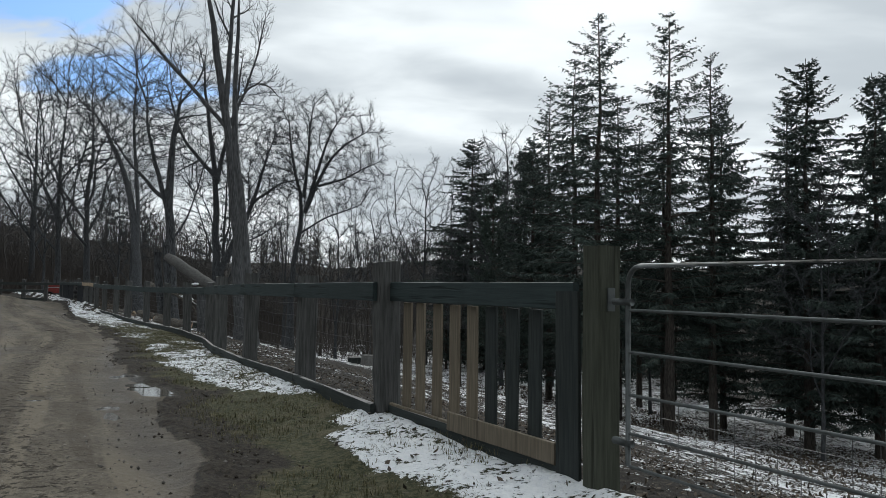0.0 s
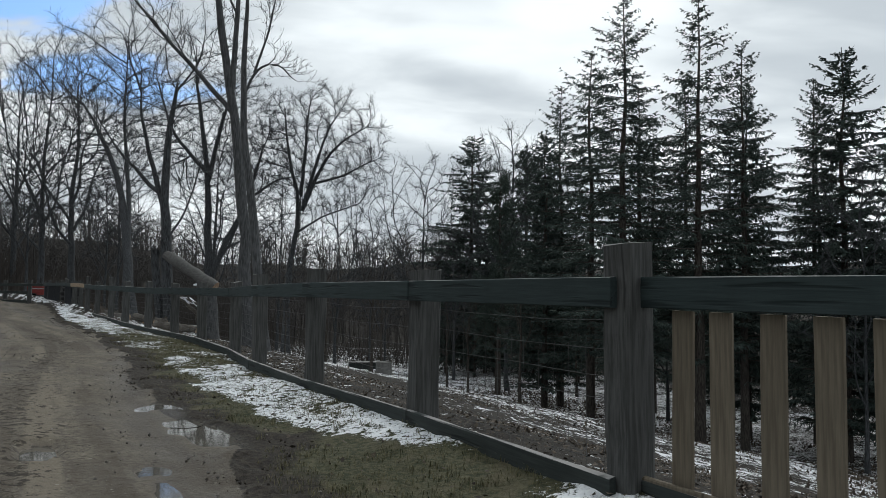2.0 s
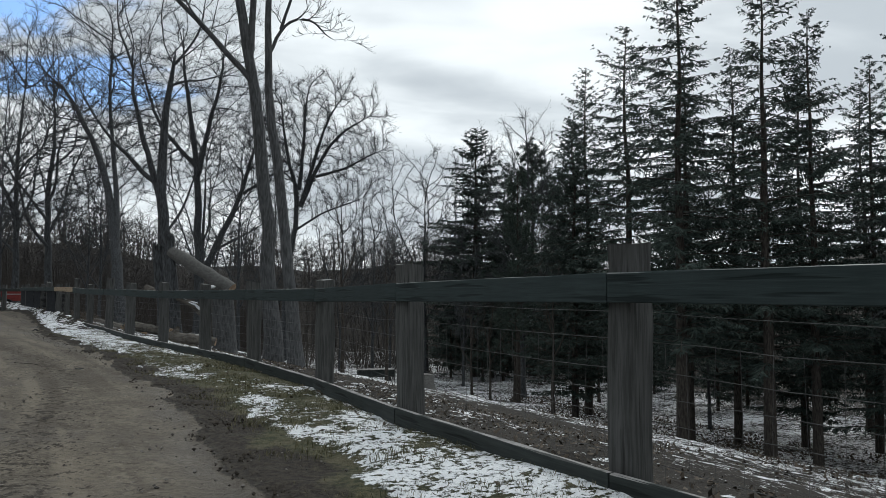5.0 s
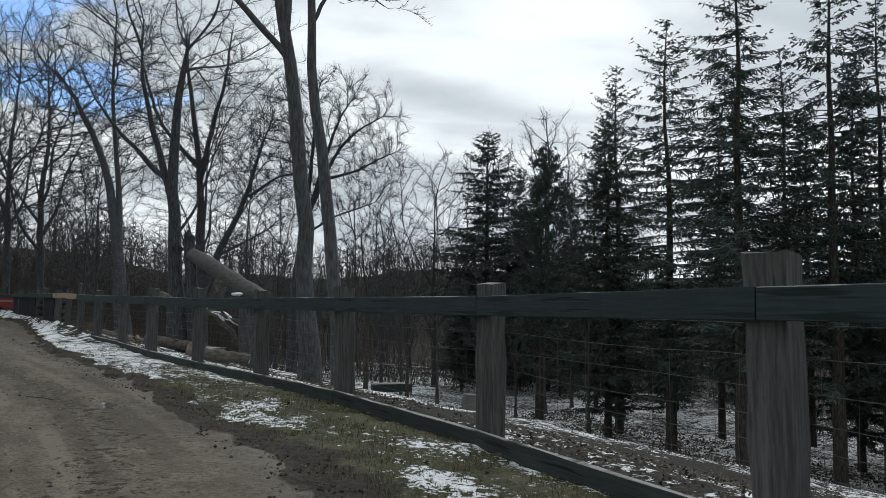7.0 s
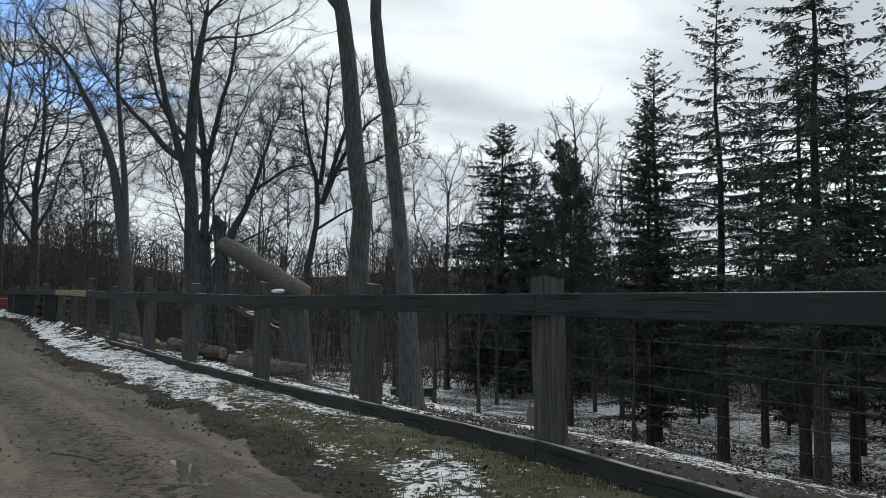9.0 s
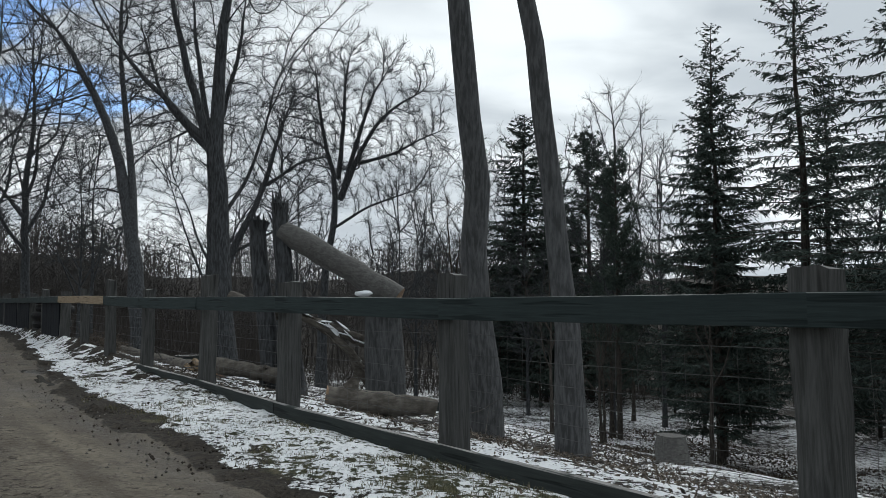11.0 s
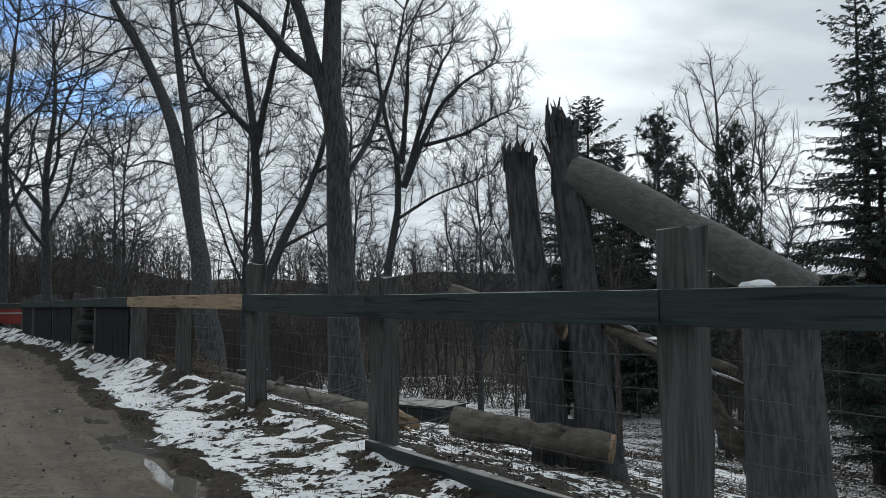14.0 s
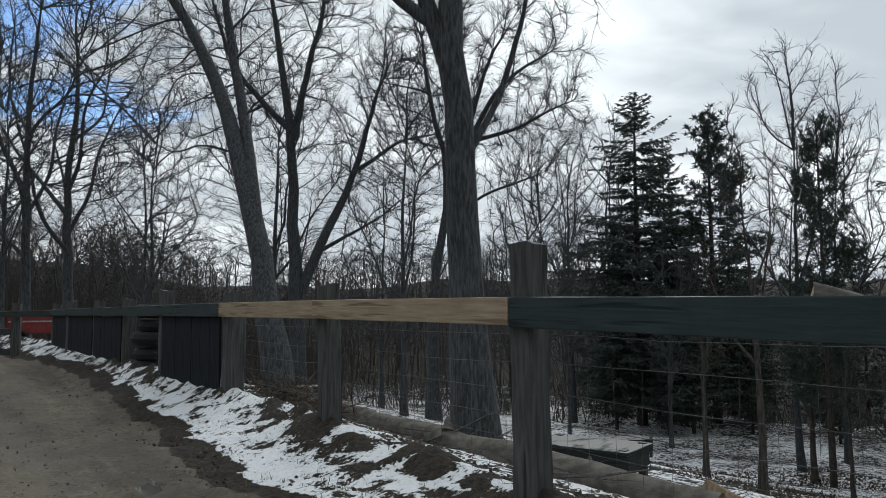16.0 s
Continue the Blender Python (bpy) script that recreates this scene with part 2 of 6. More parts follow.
def make_ground():
    s = Shader("farm_ground", 0.9)
    s.bsdf.inputs["Specular IOR Level"].default_value = 0.22
    v = s.coords((1, 1, 1), True)
    broad = s.noise(v, 0.55, 4)
    mid = s.noise(v, 3.2, 5, 0.6)
    fine = s.noise(v, 26, 5, 0.65)
    grit = s.noise(v, 110, 2)
    # packed dirt road, damp in the wheel tracks
    wet = s.attribute("wet")
    dirt = s.mix(s.step(mid, 0.34, 0.66), (0.133, 0.115, 0.088), (0.203, 0.177, 0.138))
    dirt = s.mix(s.math("MULTIPLY", s.step(fine, 0.44, 0.62), 0.75), dirt, (0.078, 0.064, 0.050))
    dirt = s.mix(s.math("MULTIPLY", s.step(grit, 0.62, 0.72), 0.5), dirt, (0.24, 0.22, 0.19))
    dirt = s.mix(s.math("MULTIPLY", s.step(broad, 0.42, 0.62), 0.45), dirt, (0.085, 0.073, 0.060))
    lane = s.attribute("lane")
    dirt = s.mix(s.math("MULTIPLY", s.step(lane, 0.52, 0.66), 0.45), dirt, (0.062, 0.050, 0.038))
    dirt = s.mix(s.math("MULTIPLY", s.step(lane, 0.46, 0.32), 0.6), dirt, (0.210, 0.180, 0.138))
    bits = s.math("ADD", s.noise(v, 11, 6, 0.74), s.math("MULTIPLY", s.attribute("debris"), 0.11))
    bits = s.math("ADD", bits, s.math("MULTIPLY", s.math("SUBTRACT", mid, 0.5), 0.25))
    dirt = s.mix(s.math("MULTIPLY", s.step(bits, 0.62, 0.67), 0.85), dirt, (0.024, 0.019, 0.014))
    dirt = s.mix(s.math("MULTIPLY", s.step(s.noise(v, 34, 3, 0.6), 0.66, 0.70), 0.7), dirt, (0.30, 0.275, 0.235))
    dirt = s.mix(s.math("MULTIPLY", wet, 0.6), dirt, (0.075, 0.062, 0.049))
    # verge: mud, dead grass and moss
    mud = s.mix(s.step(fine, 0.35, 0.65), (0.019, 0.016, 0.013), (0.052, 0.043, 0.033))
    turf = s.mix(s.step(fine, 0.38, 0.62), (0.036, 0.040, 0.020), (0.098, 0.092, 0.053))
    turf = s.mix(s.math("MULTIPLY", s.step(mid, 0.5, 0.68), 0.7), turf, (0.120, 0.104, 0.066))
    grass = s.math("ADD", s.attribute("grass"), s.math("MULTIPLY", s.math("SUBTRACT", mid, 0.5), 0.9))
    verge = s.mix(s.step(grass, 0.38, 0.62), mud, turf)
    # field: leaf litter and trampled earth
    leaf = s.cells(v, 16)
    litter = s.mix(s.step(leaf, 0.12, 0.5), (0.060, 0.050, 0.041), (0.020, 0.017, 0.014))
    litter = s.mix(s.step(broad, 0.4, 0.65), litter, (0.040, 0.035, 0.030))
    road = s.math("ADD", s.attribute("road"), s.math("MULTIPLY", s.math("SUBTRACT", fine, 0.5), 0.5))
    field = s.attribute("field")
    c = s.mix(s.step(field, 0.3, 0.7), verge, litter)
    c = s.mix(s.step(road, 0.4, 0.6), c, dirt)
    cover = s.math("ADD", s.attribute("snow"), s.math("MULTIPLY", s.math("SUBTRACT", fine, 0.5), 1.0))
    cover = s.math("ADD", cover, s.math("MULTIPLY", s.math("SUBTRACT", mid, 0.5), 0.45))
    speck = s.noise(v, 9.0, 6, 0.74)
    cover = s.math("ADD", cover, s.math("MULTIPLY", s.math("SUBTRACT", speck, 0.5), s.math("ADD", s.math("MULTIPLY", field, 1.1), 1.25)))
    pepper = s.math("SUBTRACT", s.noise(v, 3.6, 4, 0.72), 0.5)
    cover = s.math("ADD", cover, s.math("MULTIPLY", pepper, s.math("MULTIPLY", field, 2.6)))
    cover = s.step(cover, 0.49, 0.56)
    white = s.mix(s.step(fine, 0.3, 0.7), (0.78, 0.80, 0.83), (0.90, 0.91, 0.92))
    c = s.mix(cover, c, white)
    h = s.math("ADD", s.math("MULTIPLY", fine, 0.5), s.math("MULTIPLY", grit, 0.15))
    h = s.math("ADD", h, s.math("MULTIPLY", cover, 0.5))
    rough = s.math("SUBTRACT", 0.92, s.math("MULTIPLY", wet, 0.35))
    return s.finish(c, h, 0.045, 1.0, rough)


M_GROUND = make_ground()


# ---- building helpers ----
def mesh_of(name, verts, faces, material, smooth=False):
    me = bpy.data.meshes.new(name)
    me.from_pydata([tuple(v) for v in verts], [], faces)
    me.materials.append(material)
    if smooth:
        me.polygons.foreach_set("use_smooth", [True] * len(me.polygons))
    me.update()
    return me


def thing(name, x, y, z, label, category, group="", turn=0.0, kind=""):
    ob = new(name)
    ob.empty_display_size = 0.2
    ob.matrix_world = pose(x, y, z, 0, 0, turn)
    return tagged(ob, label, category, group, kind)


def part(name, me, parent, label="", m=None, kind=""):
    ob = new(name, me)
    ob.parent = parent
    if m is not None:
        ob.matrix_basis = m
    if label or kind:
        tagged(ob, label, kind=kind)
    return ob


def timber(name, w, d, h, material, rng, wear=0.004, cuts=5, bevel=0.008, axis="z", taper=0.0, peak=0.0):
    """A sawn piece, length h along the axis from its origin, with bevelled edges and worn, slightly uneven faces."""
    n = max(1, cuts)
    verts, faces = [], []
    b = bevel
    ring = [(-w / 2 + b, -d / 2), (w / 2 - b, -d / 2), (w / 2, -d / 2 + b), (w / 2, d / 2 - b),
            (w / 2 - b, d / 2), (-w / 2 + b, d / 2), (-w / 2, d / 2 - b), (-w / 2, -d / 2 + b)]
    for i in range(n + 1):
        z = h * i / n
        k = 1 - taper * i / n
        for j, (x, y) in enumerate(ring):
            lift = peak * (0.5 - y / d) if i == n else 0.0
            verts.append((x * k + rng.uniform(-wear, wear), y * k + rng.uniform(-wear, wear), z + lift + (rng.uniform(-wear, wear) if i in (0, n) else 0)))
    for i in range(n):
        for j in range(8):
            a, c = i * 8 + j, i * 8 + (j + 1) % 8
            faces.append((a, c, c + 8, a + 8))
    faces.append(tuple(range(7, -1, -1)))
    faces.append(tuple(n * 8 + j for j in range(8)))
    if axis == "x":
        verts = [(z, y, x) for x, y, z in verts]
        faces = [tuple(reversed(f)) for f in faces]
    return mesh_of(name, verts, faces, material)


class Tubes:
    """Collects tapering tubes into one mesh."""

    def __init__(self):
        self.v, self.f = [], []

    def add(self, pts, radii, sides, cap=False, rough=0.0, rng=None, tip=False):
        pts = np.asarray(pts, float)
        n = len(pts)
        base = len(self.v)
        tang = np.gradient(pts, axis=0)
        tang /= np.linalg.norm(tang, axis=1)[:, None] + 1e-9
        ref = np.array((1.0, 0.0, 0.0)) if abs(tang[0][2]) > 0.8 else np.array((0.0, 0.0, 1.0))
        a = np.cross(tang, ref)
        a /= np.linalg.norm(a, axis=1)[:, None] + 1e-9
        b = np.cross(tang, a)
        ang = np.arange(sides) * 2 * np.pi / sides
        ca, sa = np.cos(ang), np.sin(ang)
        r = np.asarray(radii, float)[:, None]
        if rough and rng is not None:
            r = r * (1 + rough * (rng.random((n, sides)) - 0.5))
        m = n - 1 if tip else n
        ring = pts[:, None, :] + (r * ca)[..., None] * a[:, None, :] + (r * sa)[..., None] * b[:, None, :]
        self.v.extend(map(tuple, ring[:m].reshape(-1, 3)))
        if tip:
            self.v.append(tuple(pts[-1]))
            o, e = base + (m - 1) * sides, base + m * sides
            self.f.extend((o + j, o + (j + 1) % sides, e) for j in range(sides))
        for i in range(m - 1):
            o = base + i * sides
            for j in range(sides):
                k = (j + 1) % sides
                self.f.append((o + j, o + k, o + sides + k, o + sides + j))
        if cap:
            self.f.append(tuple(base + j for j in range(sides)))
            self.f.append(tuple(base + (n - 1) * sides + sides - 1 - j for j in range(sides)))

    def mesh(self, name, material, smooth=True):
        return mesh_of(name, self.v, self.f, material, smooth)


def fbm(x, y, scale, octaves=4, seed=0, gain=0.5):
    """Value noise on arrays, from 0 to 1."""
    total, amp, norm = np.zeros_like(x), 1.0, 0.0
    for o in range(octaves):
        px, py = x * scale, y * scale
        ix, iy = np.floor(px).astype(np.int64), np.floor(py).astype(np.int64)
        fx, fy = px - ix, py - iy
        fx, fy = fx * fx * (3 - 2 * fx), fy * fy * (3 - 2 * fy)

        def h(a, b):
            n = (a * 374761393 + b * 668265263 + (seed + o * 17) * 2147483647) & 0xFFFFFFFF
            n = ((n ^ (n >> 13)) * 1274126177) & 0xFFFFFFFF
            return ((n ^ (n >> 16)) & 0xFFFF) / 65535.0

        lo = h(ix, iy) * (1 - fx) + h(ix + 1, iy) * fx
        hi = h(ix, iy + 1) * (1 - fx) + h(ix + 1, iy + 1) * fx
        total += amp * (lo * (1 - fy) + hi * fy)
        norm += amp
        amp *= gain
        scale *= 2.03
    return total / norm


# ---- plan: u runs along the fence, v across it, to the field side ----
ORIGIN = np.array((-10.60, 23.06))
ALONG, ACROSS = np.array((-0.5, 0.8660254)), np.array((0.8660254, 0.5))
# fence posts in order along the drive: x, y, height of the rail's top, rise of the post over the rail, width
POSTS = [
    (0.72, 3.55, 1.15, 0.18, 0.18), (-0.55, 5.60, 1.15, 0.16, 0.19), (-1.64, 7.62, 1.14, 0.08, 0.20), (-2.85, 9.73, 1.13, 0.15, 0.18),
    (-4.00, 12.06, 1.10, 0.16, 0.21), (-5.03, 14.55, 1.06, 0.09, 0.19), (-6.36, 16.85, 1.05, 0.12, 0.19), (-7.69, 19.01, 1.04, 0.11, 0.18),
    (-9.15, 21.12, 1.03, 0.17, 0.18), (-10.60, 23.06, 1.06, 0.14, 0.18), (-11.81, 24.83, 1.07, 0.25, 0.17), (-13.12, 26.72, 1.08, 0.11, 0.165),
    (-14.32, 28.56, 1.12, 0.27, 0.16), (-15.57, 30.56, 1.14, 0.12, 0.16), (-16.78, 32.45, 1.15, 0.10, 0.19), (-18.12, 34.49, 1.15, 0.20, 0.19),
    (-19.41, 36.56, 1.15, 0.13, 0.19), (-20.74, 38.60, 1.15, 0.13, 0.19), (-22.13, 40.61, 1.15, 0.15, 0.19), (-23.44, 42.67, 1.15, 0.14, 0.19),
]


def plan(x, y):
    d0, d1 = x - ORIGIN[0], y - ORIGIN[1]
    return d0 * ALONG[0] + d1 * ALONG[1], d0 * ACROSS[0] + d1 * ACROSS[1]


def unplan(u, v):
    return ORIGIN[0] + u * ALONG[0] + v * ACROSS[0], ORIGIN[1] + u * ALONG[1] + v * ACROSS[1]


# ground at the foot of the boards, post by post
FOOT = [-0.03, -0.025, -0.035, -0.07, -0.11, -0.16, -0.14, -0.17, -0.18, -0.13, -0.085, -0.06, -0.04, -0.02] + [0.0] * 6
POST_U, POST_V = (np.array(a) for a in zip(*(plan(p[0], p[1]) for p in POSTS)))


def fence_v(u):
    return np.interp(u, np.r_[-60, POST_U, 60], np.r_[POST_V[0] + 0.4, POST_V, POST_V[-1] - 3.0])


def bank(u):
    """Turf and snow banked up in front of the foot boards."""
    return np.interp(u, [-30, -14.5, -13.0, -2.0, 0.6, 1.8, 4.0, 6.2, 8.5, 10.7, 16, 24, 30], [0.125, 0.125, 0.035, 0.03, 0.04, 0.115, 0.125, 0.15, 0.22, 0.26, 0.30, 0.34, 0.36])


def terrain(x, y):
    """Height of the land without fine relief."""
    u, v = plan(x, y)
    s = v - fence_v(u)
    fall = np.interp(s, [0.35, 0.9, 2.2, 4.4, 9.6, 17.8, 27, 38, 70, 140, 420], [0, -0.06, -0.42, -1.03, -2.2, -4.2, -6.3, -7.3, -7.6, -7.6, -7.6])
    far = np.clip((np.hypot(x + 12, y - 30) - 55) / 150, 0, 1)
    turn = np.arctan2(x + 12, y - 30)
    fall = fall + (16 + 1.5 * np.sin(turn * 11) + 1.2 * np.sin(turn * 29 + 1)) * far * far * (3 - 2 * far)
    crown = 0.05 * np.exp(-((s + 4.0) / 1.6) ** 2) - 0.03
    foot = (np.interp(u, POST_U, np.minimum(np.array(FOOT), 0)) + bank(u)) * np.clip(1 + s / 0.9, 0, 1) ** 2
    foot = np.where(s > 0, np.interp(u, POST_U, np.minimum(np.array(FOOT), 0)) * np.clip(1 - s / 6, 0, 1) + bank(u) * np.clip((u - 2.2) / 1.5, 0, 1) * np.clip(1 - s / 1.3, 0, 1) ** 2, foot)
    foot = foot + 0.34 * np.clip((u - 20) / 5, 0, 1) * np.clip((-s - 0.9) / 2, 0, 1) * np.clip((u - 21) / 3, 0, 1)
    return fall + foot + np.where(s < 0, crown * np.clip(-s, 0, 1), 0)


def land(x, y):
    return float(terrain(np.array([float(x)]), np.array([float(y)]))[0])


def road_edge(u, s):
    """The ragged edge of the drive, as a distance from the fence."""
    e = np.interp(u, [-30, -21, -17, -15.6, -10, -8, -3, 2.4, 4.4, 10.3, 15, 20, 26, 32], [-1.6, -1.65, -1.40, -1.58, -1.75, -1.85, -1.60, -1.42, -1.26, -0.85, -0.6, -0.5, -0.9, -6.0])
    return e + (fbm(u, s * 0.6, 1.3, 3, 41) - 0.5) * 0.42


# puddles on the drive: x, y, length, width, turn
PUDDLES = [(-3.98, 8.55, 0.62, 0.20, 121), (-3.30, 7.62, 0.72, 0.20, 126), (-3.22, 6.42, 0.26, 0.11, 120), (-2.98, 5.98, 0.24, 0.09, 118), (-4.14, 6.81, 0.30, 0.12, 120), (-15.12, 27.65, 0.75, 0.24, 118), (-14.25, 26.2, 1.1, 0.09, 121), (-8.67, 16.36, 0.5, 0.09, 118), (-16.60, 29.72, 0.35, 0.12, 110), (-15.90, 28.95, 0.4, 0.09, 122)]


PUDDLE_Z = -0.045


def dry(x, y):
    """True where no puddle lies."""
    ok = np.ones(len(x), bool)
    for px, py, a, b, t in PUDDLES:
        c, sn = math.cos(radians(t)), math.sin(radians(t))
        p, q = ((x - px) * c + (y - py) * sn) / a, (-(x - px) * sn + (y - py) * c) / b
        ok &= p * p + q * q > 2.2
    return ok


def steps(spans):
    out = [np.array([spans[0][0]])]
    for a, b, d in spans:
        out.append(np.linspace(a, b, max(1, round((b - a) / d)) + 1)[1:])
    return np.concatenate(out)


def build_ground():
    us = steps([(-900, -200, 100), (-200, -40, 16), (-40, -24, 1), (-24, -2, 0.09), (-2, 16, 0.11), (16, 34, 0.3), (34, 70, 1.5), (70, 200, 10), (200, 900, 100)])
    vs = steps([(-900, -200, 100), (-200, -30, 15), (-30, -8, 2), (-8, -5, 0.3), (-5, 0.8, 0.085), (0.8, 3.5, 0.15), (3.5, 14, 0.5), (14, 50, 1.5), (50, 200, 10), (200, 900, 100)])
    U, V = np.meshgrid(us, vs, indexing="ij")
    U, V = U.ravel(), V.ravel()
    X, Y = unplan(U, V)
    S = V - fence_v(U)
    Z = terrain(X, Y)
    n1, n2, n3 = fbm(X, Y, 0.35, 3, 1), fbm(X, Y, 1.6, 4, 2), fbm(X, Y, 6.0, 3, 3)
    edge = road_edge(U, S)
    road = np.clip((edge - S) / 0.12 + 0.5, 0, 1) * np.clip((S + 6.6 + (n2 - 0.5) * 1.2) / 0.4 + 0.5, 0, 1)
    road *= np.clip((33 - U) / 3, 0, 1)
    field = np.clip((S - 0.25 + (n2 - 0.5) * 0.8) / 0.5 + 0.5, 0, 1)
    # snow: how much lies along the verge, and where across it
    amount = np.interp(U, [-26, -21.4, -20.0, -19.5, -18.9, -18.3, -17, -13, -11, -9, -6, -4, -1, 3, 8, 14, 22, 30], [0.6, 0.84, 0.78, 0.34, 0.34, 0.64, 0.66, 0.71, 0.53, 0.39, 0.42, 0.60, 0.84, 1.0, 1.06, 1.06, 1.0, 0.7])
    lean = (fbm(U * 0.9, V * 2.0, 1.6, 3, 19) - 0.5) * 0.55
    bound = np.interp(U, [-26, -22, -20, -18.4, -17.6, -16, -13.7, -10, -8.6, -5.7, -4.5, -1.8, 0.8, 2.3, 3.9, 6.8, 9.4, 15, 20], [-0.6, -0.62, -0.45, -0.36, -0.70, -0.90, -1.05, -1.08, -1.5, -1.3, -1.4, -1.32, -1.1, -1.14, -1.02, -0.86, -0.76, -0.60, -0.45])
    strip = np.clip((S - bound + lean) / 0.16 + 0.5, 0, 1)
    drift = fbm(U * 0.6 + 0.3 * V, V * 1.6, 1.3, 4, 7)
    drift = 0.6 * drift + 0.4 * fbm(0.5 * U + 1.2 * V, 3.0 * V - 1.4 * U, 2.6, 3, 8)
    snow_verge = amount * (0.10 + 1.02 * strip) + (drift - 0.5) * 1.25 - 0.13
    snow_field = 0.53 + (fbm(X, Y, 0.5, 4, 9) - 0.5) * 0.9 + 0.10 * np.clip((5.0 - S) / 2.8, 0, 1) * np.clip((U + 6) / 3, 0, 1) - 0.40 * np.clip((-3 - U) / 4, 0, 1) * np.clip((7.5 - S) / 4, 0, 1)
    snow_field = snow_field - 1.2 * np.clip((S - 42) / 40, 0, 1) - 0.8 * np.clip((np.hypot(X + 12, Y - 30) - 55) / 40, 0, 1)
    snow = np.where(S > 0.15, snow_field, snow_verge)
    snow = np.clip(snow, -1, np.interp(U, [-20, -17, -12, -8, 0, 8], [0.68, 0.6, 0.6, 0.56, 0.62, 0.74]))
    heap = np.clip((U - 1) / 5, 0, 1) * np.exp(-((S + 0.02) / 0.32) ** 2)
    lumps = 0.55 * fbm(U * 0.8 - V, V + 0.5 * U, 4.2, 3, 17) + 0.45 * fbm(U - 1.5 * V, 2 * V + 0.6 * U, 8.0, 3, 18)
    snow = snow - 1.2 * heap * (1 - 0.5 * np.clip((U - 6) / 3, 0, 1)) * np.clip((lumps - 0.50) * 9, 0, 1)
    # furrows of soil across the bank
    furrow = fbm(1.6 * U + 2.2 * S, 3.4 * S - 0.9 * U, 4.2, 4, 27)
    snow = snow - np.clip((U - 0.5) / 4, 0, 1) * (S < 0.6) * np.clip((furrow - 0.545) * 5, 0, 0.55) * np.clip(1.15 + S * 0.9, 0.25, 1) * (1 - 0.45 * np.clip((U - 6) / 3, 0, 1))
    snow = np.where(S < edge + 0.08 + 0.14 * np.clip((U - 2) / 4, 0, 1), -0.6, snow) * (1 - road) - 0.8 * road
    # wheel tracks and ruts
    rut = np.zeros_like(U)
    for c, w, d in ((-1.75, 0.22, 0.05), (-3.35, 0.24, 0.03), (-2.5, 0.35, -0.015), (-4.9, 0.25, 0.03)):
        wander = (fbm(U, U * 0, 0.12, 2, 11 + int(-c * 10)) - 0.5) * 0.7
        rut += d * np.exp(-((S - c - wander) / w) ** 2)
    wet = np.clip(rut * 13 + (n2 - 0.5) * 1.5 + (n1 - 0.5) * 0.9, 0, 1) * road
    lip = np.exp(-((S - edge) / 0.16) ** 2)
    wet = np.clip(wet + 0.5 * lip * road, 0, 1)
    near = np.exp(-np.clip(np.abs(S + 2) - 3, 0, None) / 6)
    Z += -rut * road * 0.6 + (n3 - 0.5) * (0.018 + 0.035 * (1 - road)) * near + (n2 - 0.5) * 0.05 * (1 - 0.6 * road) * near
    Z += lip * (n3 - 0.35) * 0.10 * near + heap * (0.01 + 0.38 * np.clip(lumps - 0.46, 0, 1)) * near
    Z += np.clip((snow - 0.30) * 1.8, 0, 1) * 0.024 * near
    Z += np.where(S > 0.5, (n1 - 0.5) * 0.35 * np.clip((S - 0.5) / 3, 0, 1), 0)
    for x, y, a, b, t in PUDDLES:
        c, sn = math.cos(radians(t)), math.sin(radians(t))
        p, q = ((X - x) * c + (Y - y) * sn) / a, (-(X - x) * sn + (Y - y) * c) / b
        rag = fbm(X, Y, 5.0, 4, 83)
        Z = np.where(p * p + q * q < 3.2, np.maximum(Z, PUDDLE_Z + 0.010), Z)
        k = np.clip(1.5 - (p * p + q * q) * 1.2 + (rag - 0.5) * 2.4, 0, 1)
        Z = np.where(k > 0, np.minimum(Z, PUDDLE_Z + 0.012) * (1 - k) + (PUDDLE_Z - 0.02) * k, Z)
        wet = np.maximum(wet, np.clip(k * 1.6, 0, 1))
    grass = np.clip(np.clip(0.05 + 1.25 * (S - edge - 0.10), 0, 0.8) + (n2 - 0.5) * 0.7 - 0.9 * np.clip((U - 0) / 5, 0, 1), 0, 1)
    lane = fbm(U * 0.22, S * 5.5, 1.0, 4, 31, 0.6)
    debris = np.exp(-((S + 2.65 + (n1 - 0.5) * 0.6) / 0.34) ** 2) + np.exp(-((S + 4.6 + (n1 - 0.5)) / 0.5) ** 2)
    nu, nv = len(us), len(vs)
    i, j = np.meshgrid(np.arange(nu - 1), np.arange(nv - 1), indexing="ij")
    o = (i * nv + j).ravel()
    quads = np.stack([o, o + 1, o + nv + 1, o + nv], 1)[:, ::-1]
    me = bpy.data.meshes.new("ground")
    me.vertices.add(len(X))
    me.vertices.foreach_set("co", np.stack([X, Y, Z], 1).ravel())
    me.loops.add(quads.size)
    me.loops.foreach_set("vertex_index", quads.ravel().astype(np.int32))
    me.polygons.add(len(quads))
    me.polygons.foreach_set("loop_start", np.arange(0, quads.size, 4, dtype=np.int32))
    me.polygons.foreach_set("use_smooth", np.ones(len(quads), bool))
    me.materials.append(M_GROUND)
    for name, val in (("road", road), ("snow", snow), ("wet", wet), ("grass", grass), ("field", field), ("debris", debris), ("lane", lane)):
        at = me.attributes.new(name, "FLOAT", "POINT")
        at.data.foreach_set("value", val.astype(np.float32))
    me.update(calc_edges=True)
    me.validate()
    tagged(new("ground", me), "dirt drive, grassy verge and snow-dusted field sloping away", "ground", kind="structure")


build_ground()


# ---- fence ----


